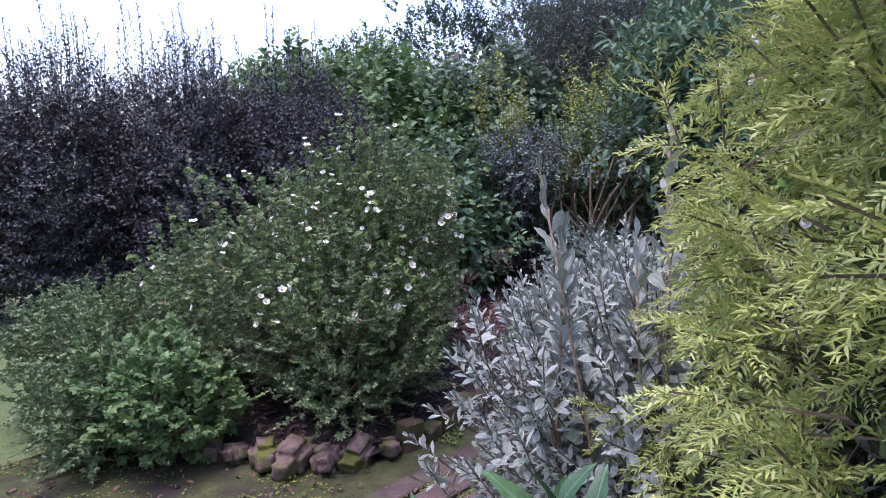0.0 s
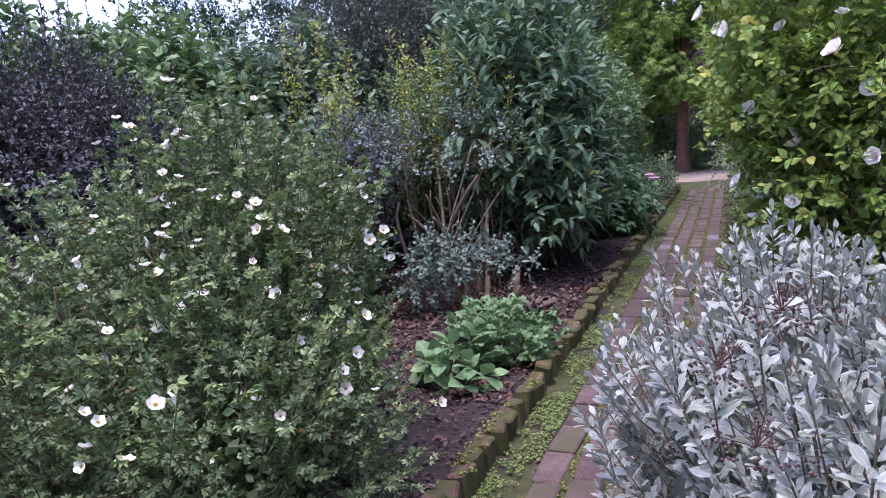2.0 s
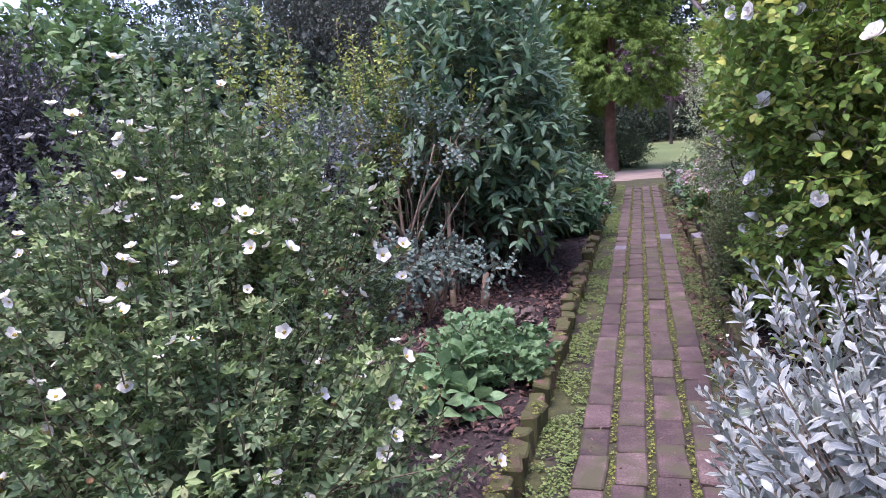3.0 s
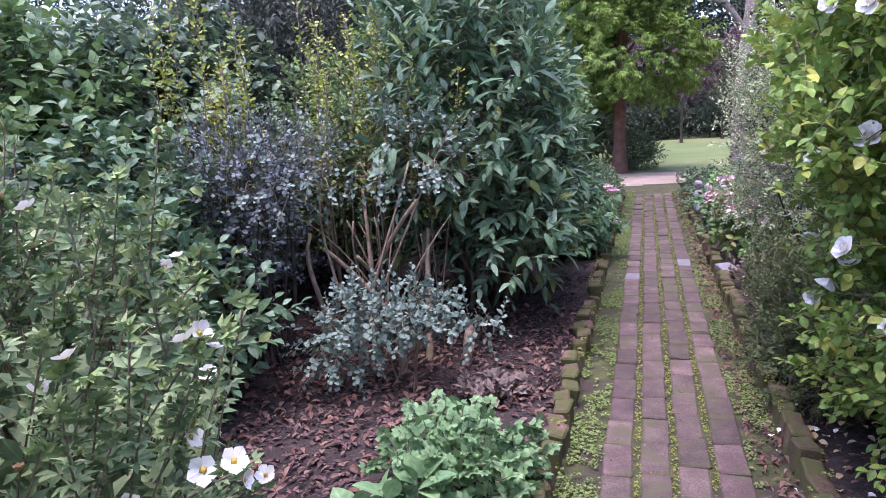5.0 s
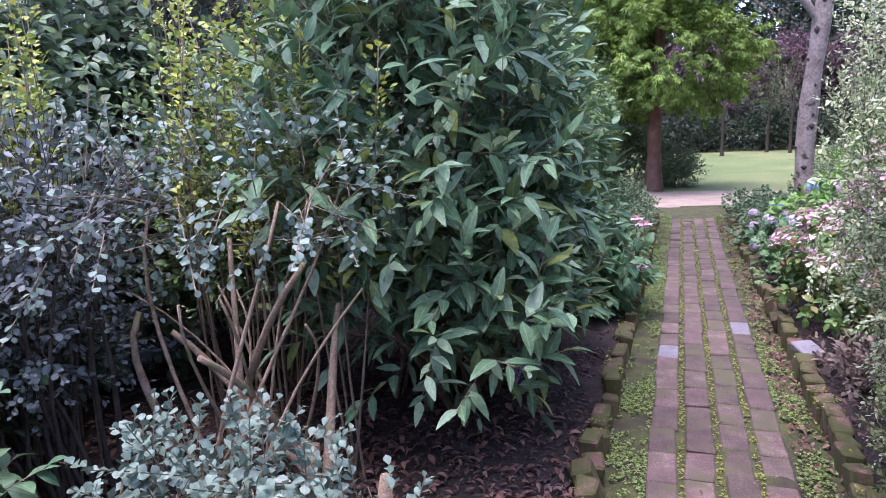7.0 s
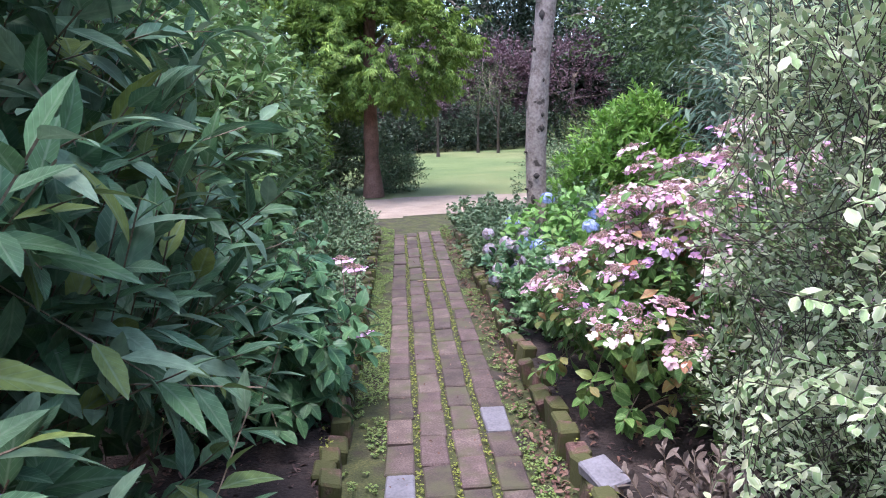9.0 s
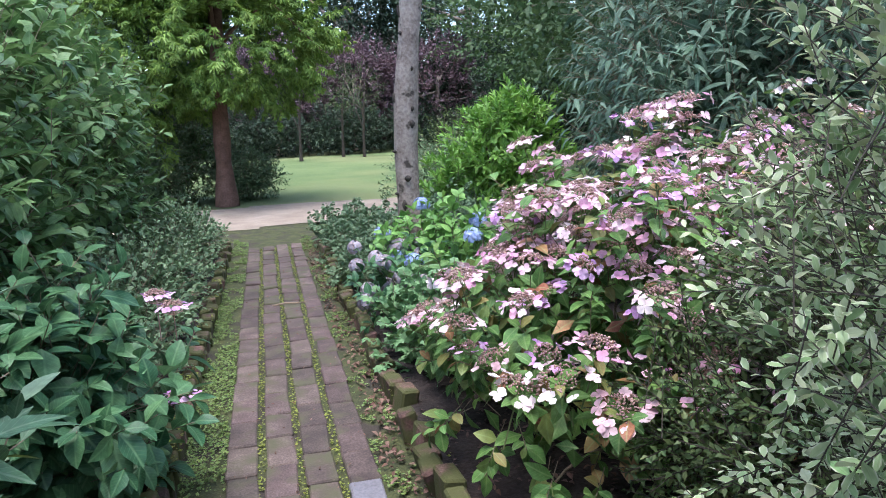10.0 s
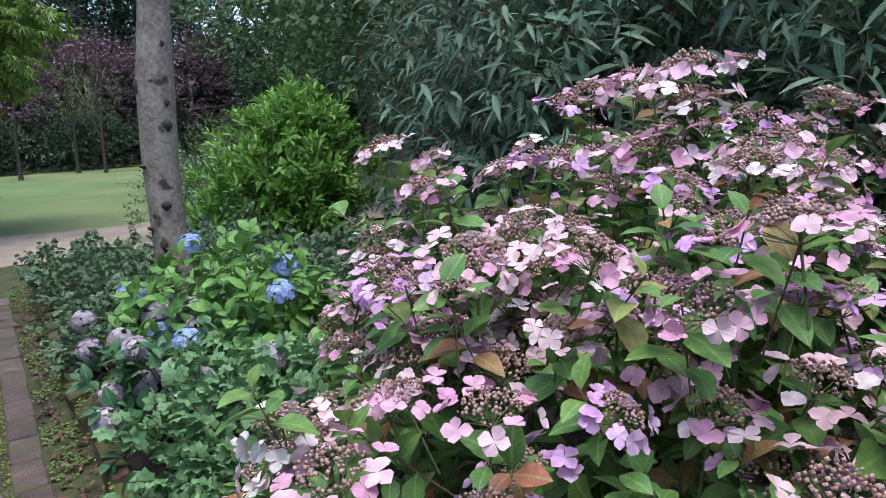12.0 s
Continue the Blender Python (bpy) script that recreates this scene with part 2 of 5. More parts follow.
def scattered(name, templates, P, Y, N, S, mats, smooth=True):
    """One mesh with a template at every place P, along Y, its upper side to N, at scale S."""
    R = bases(Y, N) * S[:, None, None]
    V, U, L, C, X, n = [], [], [], [], [], 0
    for k, (v, u, f, s) in enumerate(templates):
        r, p = R[k::len(templates)], P[k::len(templates)]
        if not len(p):
            continue
        V.append((np.einsum("nij,kj->nki", r, v) + p[:, None, :]).reshape(-1, 3))
        flat = np.array([i for q in f for i in q])
        L.append((flat[None, :] + (n + np.arange(len(p)) * len(v))[:, None]).ravel())
        U.append(np.tile(u[flat], (len(p), 1)))
        C.append(np.tile([len(q) for q in f], len(p)))
        X.append(np.tile(s, len(p)))
        n += len(v) * len(p)
    V, L, U, C, X = np.vstack(V), np.concatenate(L), np.vstack(U), np.concatenate(C), np.concatenate(X)
    me = bpy.data.meshes.new(name)
    me.vertices.add(len(V)); me.vertices.foreach_set("co", V.astype(np.float32).ravel())
    me.loops.add(len(L)); me.loops.foreach_set("vertex_index", L.astype(np.int32))
    me.polygons.add(len(C))
    me.polygons.foreach_set("loop_start", np.concatenate([[0], np.cumsum(C)[:-1]]).astype(np.int32))
    me.polygons.foreach_set("loop_total", C.astype(np.int32))
    me.polygons.foreach_set("material_index", X.astype(np.int32))
    me.polygons.foreach_set("use_smooth", np.full(len(C), smooth))
    layer = me.uv_layers.new(name="UVMap")
    layer.data.foreach_set("uv", U.astype(np.float32).ravel())
    for m in mats:
        me.materials.append(m)
    me.update(calc_edges=True)
    return me


def one(name, template, mats):
    return scattered(name, [template], np.zeros((1, 3)), np.array([[0, 1.0, 0]]), np.array([[0, 0, 1.0]]), np.ones(1), mats)


def thing(name, x, y, z, label, category, group="", kind=""):
    ob = new(name)
    ob.location = (x, y, z)
    ob.empty_display_size = 0.1
    return tagged(ob, label, category, group, kind)


def part(name, mesh, parent, label="", kind=""):
    ob = new(name, mesh)
    ob.parent = parent
    return tagged(ob, label, kind=kind)


def tube(points, radii, sides=6):
    """Rounded tube along points, as template."""
    pts = np.array(points, float)
    v, f = [], []
    up = np.array([0.31, 0.83, 0.2])
    for i, p in enumerate(pts):
        d = unit(pts[min(i + 1, len(pts) - 1)] - pts[max(i - 1, 0)])
        a = unit(np.cross(d, up)); b = np.cross(d, a)
        for k in range(sides):
            t = 2 * math.pi * k / sides
            v.append(p + radii[i] * (math.cos(t) * a + math.sin(t) * b))
        if i:
            o = sides * (i - 1)
            f += [(o + k, o + (k + 1) % sides, o + sides + (k + 1) % sides, o + sides + k) for k in range(sides)]
    v.append(pts[-1])
    o, e = sides * (len(pts) - 1), len(v) - 1
    f += [(o + k, o + (k + 1) % sides, e) for k in range(sides)]
    return np.array(v), np.full((len(v), 2), 0.25), f, [0] * len(f)


ID = np.eye(4)
UP = np.array([0, 0, 1.0])


def crown_points(rng, blobs, n, depth=0.25, zmin=0.0, lump=0.18):
    """Places in the outer shell of a lumpy crown made of ellipsoids (x, y, z, rx, ry, rz), and the way out."""
    P, O = [], []
    areas = np.array([b[3] * b[4] + b[4] * b[5] + b[3] * b[5] for b in blobs])
    while sum(map(len, P)) < n:
        k = rng.choice(len(blobs), n, p=areas / areas.sum())
        B = np.array(blobs, float)[k]
        d = unit(rng.normal(size=(n, 3)))
        wob = 1 + lump * (np.sin(d[:, 0] * 5.1 + k * 1.7) * np.cos(d[:, 1] * 4.3 + k) + 0.6 * np.sin(d[:, 2] * 7.9 + d[:, 0] * 9 + k * 2.2))
        rad = wob * (1 - depth * np.abs(rng.normal(size=n)))
        p = B[:, :3] + B[:, 3:] * d * rad[:, None]
        deep = np.full(n, 9.0)
        for b in np.array(blobs, float):
            deep = np.minimum(deep, np.linalg.norm((p - b[:3]) / b[3:], axis=1))
        ok = (p[:, 2] > zmin) & (deep > 0.55) & (rad > 0.35)
        P.append(p[ok]); O.append(unit(d / B[:, 3:])[ok])
    return np.vstack(P)[:n], np.vstack(O)[:n]


def shoots(rng, P, O, length, leaves, up=0.5, wild=0.4, spread=50, tip=35, face_up=0.7, droop=0.0, size=(0.7, 1.1), pairs=False, taper=0.35):
    """Leafy shoots from P outwards. Returns leaf places, ways, upper sides, sizes, and the shoots' starts and ends."""
    n = len(P)
    D = unit(O + up * UP + wild * rng.normal(size=(n, 3)))
    Ls = length * rng.uniform(0.6, 1.3, n)
    t = (np.arange(leaves) + 0.6) / leaves
    A = unit(np.cross(D, rng.normal(size=(n, 3)))); B = np.cross(D, A)
    turn = (np.arange(leaves) // 2 * (math.pi / 2) + np.arange(leaves) % 2 * math.pi) if pairs else np.arange(leaves) * 2.4
    ang = turn[None, :] + rng.normal(size=(n, leaves)) * 0.25
    E = np.cos(ang)[..., None] * A[:, None] + np.sin(ang)[..., None] * B[:, None]
    op = np.radians(spread + (tip - spread) * t)[None, :] + rng.normal(size=(n, leaves)) * 0.15
    Y = D[:, None] * np.cos(op)[..., None] + E * np.sin(op)[..., None]
    Y = unit(Y - droop * UP)
    N = unit(D[:, None] * (1 - face_up) + UP * face_up + 0.25 * rng.normal(size=(n, leaves, 3)))
    pos = P[:, None] + D[:, None] * (Ls[:, None] * t)[..., None]
    S = rng.uniform(*size, (n, leaves)) * (1 - taper * t[None, :] ** 2)
    return pos.reshape(-1, 3), Y.reshape(-1, 3), N.reshape(-1, 3), S.ravel(), P - D * Ls[:, None] * 0.5, P + D * Ls[:, None]


def rods_mesh(name, A, B, r, mat):
    """Thin stems from A to B."""
    Y = B - A
    L = np.linalg.norm(Y, axis=1)
    R = bases(Y, np.tile([0.3, 0.2, 0.9], (len(A), 1)))
    t = rod(1.0, 1.0)[0]
    V = np.einsum("nij,nkj->nki", R, t[None] * np.stack([np.full_like(L, r), L, np.full_like(L, r)], 1)[:, None, :]) + A[:, None]
    F = (np.array(rod(1.0, 1.0)[2])[None] + 6 * np.arange(len(A))[:, None, None]).reshape(-1, 4)
    me = bpy.data.meshes.new(name)
    me.from_pydata(V.reshape(-1, 3).tolist(), [], F.tolist())
    me.materials.append(mat)
    return me


def branch_mesh(name, rng, ends, base_spread, r0, r1, mat, sag=0.15, base_z=-0.03, sides=5):
    """Branches rising from the plant's foot to the given ends, bent and tapered."""
    items = []
    for e in ends:
        a = np.array([*rng.normal(0, base_spread, 2), base_z])
        m1 = a + (e - a) * 0.35 + np.array([*(rng.normal(0, sag, 2) * 0.4), sag * 0.6])
        m2 = a + (e - a) * 0.7 + np.array([*(rng.normal(0, sag, 2) * 0.5), sag * 0.5])
        q = [a]
        for t in np.linspace(0.14, 1, 7):
            q.append((1 - t) ** 3 * a + 3 * t * (1 - t) ** 2 * m1 + 3 * t * t * (1 - t) * m2 + t ** 3 * e)
        k = rng.uniform(0.7, 1.2)
        items.append((tube(q, [k * (r0 + (r1 - r0) * i / 7) for i in range(8)], sides), ID, None))
    return one(name, joined(items), [mat])


def leaf_parts(mesh_list, parent, P, Y, N, S, name="leaf"):
    """Single leaves as pieces that share meshes."""
    R = bases(Y, N) * S[:, None, None]
    for i in range(len(P)):
        ob = part(name, mesh_list[i % len(mesh_list)], parent)
        m = Matrix(R[i].tolist()).to_4x4()
        m.translation = P[i]
        ob.matrix_local = m


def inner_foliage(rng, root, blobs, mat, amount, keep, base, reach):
    """Leaves added inside a crown to block light and darken its heart; reach is the length of the crown's leaves."""
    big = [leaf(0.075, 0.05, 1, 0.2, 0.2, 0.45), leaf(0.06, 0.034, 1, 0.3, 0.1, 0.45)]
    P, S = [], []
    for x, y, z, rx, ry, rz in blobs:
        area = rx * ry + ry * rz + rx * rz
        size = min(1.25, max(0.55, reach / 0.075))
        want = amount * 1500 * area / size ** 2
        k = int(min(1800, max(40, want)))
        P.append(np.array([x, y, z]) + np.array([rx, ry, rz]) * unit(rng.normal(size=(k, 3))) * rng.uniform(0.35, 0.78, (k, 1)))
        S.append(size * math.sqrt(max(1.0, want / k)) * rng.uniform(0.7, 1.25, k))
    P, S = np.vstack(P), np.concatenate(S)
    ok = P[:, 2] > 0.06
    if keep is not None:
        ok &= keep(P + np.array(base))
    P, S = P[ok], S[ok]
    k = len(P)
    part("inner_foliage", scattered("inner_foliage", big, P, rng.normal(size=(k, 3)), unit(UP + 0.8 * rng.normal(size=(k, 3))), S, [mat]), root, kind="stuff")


def shrub(name, base, blobs, label, templates, mat, n, length, leaves, twig="twig", category="shrub", group="", seed=1, depth=0.25,
          zmin=0.03, lump=0.18, branches=14, branch_r=(0.012, 0.004), base_spread=0.06, stem_r=0.0016, singles=0, near=(0, 0, 0.6), stems=True, keep=None, inner=1.0, inner_mat=None, **kw):
    """A shrub: branches from the foot, thin stems and leaves on shoots over a lumpy crown."""
    rng = np.random.default_rng(seed)
    root = thing(name, *base, label, category, group)
    P, O = crown_points(rng, blobs, n, depth, zmin, lump)
    if keep is not None:
        ok = keep(P + np.array(base)); P, O = P[ok], O[ok]
    p, y, nn, s, a, b = shoots(rng, P, O, length, leaves, **kw)
    ok = p[:, 2] > 0.012
    if keep is not None:
        whole = keep(b + np.array(base))
        ok &= keep(p + np.array(base)) & np.repeat(whole, leaves)
        P, O, a, b = P[whole], O[whole], a[whole], b[whole]
    p, y, nn, s = p[ok], y[ok], nn[ok], s[ok]
    if singles:
        d = np.linalg.norm(p + np.array(base) - np.array(near), axis=1)
        order = np.argsort(d)[:singles]
        meshes = [one("leaf", t, [mat]) for t in templates]
        leaf_parts(meshes, root, p[order], y[order], nn[order], s[order])
        rest = np.ones(len(p), bool); rest[order] = False
        p, y, nn, s = p[rest], y[rest], nn[rest], s[rest]
    part("foliage", scattered("foliage", templates, p, y, nn, s, [mat]), root, kind="stuff")
    if stems:
        a[:, 2] = np.maximum(a[:, 2], 0.0)
        part("twig_growth", rods_mesh("twig_growth", a, b, stem_r, M[twig]), root, kind="stuff")
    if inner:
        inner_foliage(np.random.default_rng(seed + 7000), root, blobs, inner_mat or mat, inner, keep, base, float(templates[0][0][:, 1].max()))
    if branches:
        ends = P[rng.choice(len(P), branches)] * 0.93
        for e in ends:
            part("branch", branch_mesh("branch", rng, [e], base_spread, *branch_r, M[twig]), root)
    return root, rng, P, O, b


def set_flowers(root, meshes, rng, P, Y, N, size, name="flower", cores=None, core_name=""):
    R = bases(Y, N)
    for i in range(len(P)):
        ob = part(name, meshes[i % len(meshes)], root)
        m = Matrix((R[i] * rng.uniform(*size)).tolist()).to_4x4()
        m.translation = P[i]
        ob.matrix_local = m
        if cores:
            part(core_name, cores[i % len(cores)], ob)


def only(template, slots):
    """The pieces of a template that carry one of the slots."""
    v, u, f, s = template
    keep = [(q, k) for q, k in zip(f, s) if k in slots]
    used = sorted({i for q, _ in keep for i in q})
    where = {i: n for n, i in enumerate(used)}
    return v[used], u[used], [tuple(where[i] for i in q) for q, _ in keep], [k for _, k in keep]


def rot(ax, deg):
    return np.array(Matrix.Rotation(radians(deg), 4, ax))


def at(x, y, z):
    return np.array(Matrix.Translation((x, y, z)))


# ---- ground ----
def sheet(name, x0, x1, y0, y1, z, step, mat, label, category, amp=0.0, inside=None, scale=3.0):
    """A level sheet of ground with fine unevenness."""
    bm = bmesh.new()
    nx, ny = max(1, round((x1 - x0) / step)), max(1, round((y1 - y0) / step))
    grid = {}
    for i in range(nx + 1):
        for j in range(ny + 1):
            x, y = x0 + (x1 - x0) * i / nx, y0 + (y1 - y0) * j / ny
            h = amp * (noise.noise((x * scale, y * scale, 1.3)) + 0.5 * noise.noise((x * scale * 4, y * scale * 4, 7.1))) if amp else 0
            grid[i, j] = bm.verts.new((x, y, z + h))
    for i in range(nx):
        for j in range(ny):
            if inside and not inside((x0 + (i + 0.5) * (x1 - x0) / nx), (y0 + (j + 0.5) * (y1 - y0) / ny)):
                continue
            bm.faces.new((grid[i, j], grid[i + 1, j], grid[i + 1, j + 1], grid[i, j + 1])).smooth = True
    for v in [v for v in bm.verts if not v.link_faces]:
        bm.verts.remove(v)
    me = bpy.data.meshes.new(name)
    bm.to_mesh(me); bm.free()
    me.materials.append(mat)
    return tagged(new(name, me), label, category, kind="structure")


def left_bed(x, y):
    return -3.3 < x < -0.44 and 1.58 - (x + 1.15) * 0.25 * (x < -1.15) + max(0, x + 1.15) * 0.55 < y < 12.4


ground = sheet("ground", -400, 400, -400, 400, -0.035, 100, M["lawn"], "mown green lawn reaching past the beds", "lawn")
bed_left = sheet("bed_soil", -3.4, -0.43, 0.9, 12.4, 0.035, 0.05, M["soil"], "dark mulched soil of the long border", "soil", 0.03, left_bed)
bed_right = sheet("bed_soil", 0.43, 4.5, 0.6, 12.6, 0.035, 0.06, M["soil"], "dark damp soil of the shrub border", "soil", 0.03)
verge = sheet("path_bed", -1.6, 0.45, 0.3, 14.4, -0.012, 0.05, M["moss"], "mossy ground under and beside the brick path", "moss", 0.012,
              lambda x, y: not left_bed(x + 0.0, y))
forecourt = sheet("path_bed", 0.42, 3.2, -1.5, 0.62, -0.012, 0.1, M["moss"], "mossy bare ground before the shrubs", "moss", 0.012)
forecourt_left = sheet("path_bed", -3.2, 0.42, -1.5, 1.0, -0.018, 0.1, M["moss"], "mossy bare ground round the border's end", "moss", 0.012)
gravel = sheet("gravel_path", -9, 9, 13.2, 16.2, -0.004, 0.15, M["gravel"], "sandy gravel path crossing before the lawn", "path", 0.01, lambda x, y: y > 13.75 + 0.14 * math.sin(x * 2.1) and y < 15.75 + 0.12 * math.sin(x * 1.3 + 1))

# ---- flowers' and leaves' shapes ----
L = {
    "potentilla": joined([(blade(0.027, 0.0125), rot("Z", a) @ at(0, 0.004, 0), None) for a in (-75, -38, 0, 38, 75)]),
    "potentilla_b": joined([(blade(0.023, 0.012), rot("Z", a) @ rot("X", 15), None) for a in (-60, 0, 60)]),
    "silver": leaf(0.062, 0.025, 3, 0.22, 0.08, 0.55, 0.12),
    "silver_b": leaf(0.05, 0.02, 3, 0.35, -0.1, 0.55, 0.1),
    "rose": leaf(0.042, 0.027, 3, 0.25, 0.2, 0.42),
    "buddleja": leaf(0.155, 0.052, 6, 0.22, 0.28, 0.36, 0.05, 0.04),
    "buddleja_b": leaf(0.125, 0.046, 6, 0.3, 0.1, 0.38, 0.05, 0.04),
    "hydrangea": leaf(0.115, 0.07, 6, 0.22, 0.25, 0.45, 0.12, 0.03),
    "hydrangea_b": leaf(0.095, 0.055, 6, 0.3, 0.4, 0.45, 0.12, 0.03),
    "broad": leaf(0.095, 0.06, 4, 0.25, 0.25, 0.38, 0.12),
    "small_round": leaf(0.027, 0.018, 2, 0.2, 0.1, 0.55, 0.1),
    "round": leaf(0.03, 0.026, 3, 0.15, 0.15, 0.55, 0.12),
    "slim": leaf(0.026, 0.0125, 2, 0.2, 0.1, 0.5, 0.1),
    "laurel": leaf(0.105, 0.036, 4, 0.25, 0.1, 0.5, 0.08),
    "willow": leaf(0.16, 0.03, 5, 0.22, 0.3, 0.36, 0.05),
    "small": blade(0.034, 0.017),
    "tiny": blade(0.022, 0.012),
    "narrow": leaf(0.1, 0.02, 4, 0.2, 0.3, 0.35),
    "lobed": joined([(leaf(0.05, 0.03, 2, 0.15, 0.2, 0.62, 0.02), rot("Z", a), None) for a in (-100, -50, 0, 50, 100)]),
    "far": blade(0.11, 0.07),
    "far_small": blade(0.06, 0.035),
}
# a feathery spray of golden yew with uneven needles
rngy = np.random.default_rng(9)
for name in ("yew", "yew_b", "yew_c"):
    L[name] = joined([(blade(0.029 * rngy.uniform(0.7, 1.15), 0.0066, 0.1, rngy.uniform(0, 0.5)), at(0, 0.011 * i + rngy.uniform(-0.004, 0.004), -0.0003 * i * i) @ rot("Z", sgn * (52 - i * 1.6 + rngy.uniform(-14, 14))) @ rot("X", rngy.uniform(-15, 30)), None)
                      for i in range(12) for sgn in (-1, 1)] + [(blade(0.024, 0.005), at(0, 0.13, -0.03), None)])
# cypress-like hanging spray
L["spray"] = joined([(blade(0.12, 0.03, 0.3, 0.3), rot("Z", a) @ rot("X", -a * 0.2), None) for a in (-50, -20, 15, 45)])

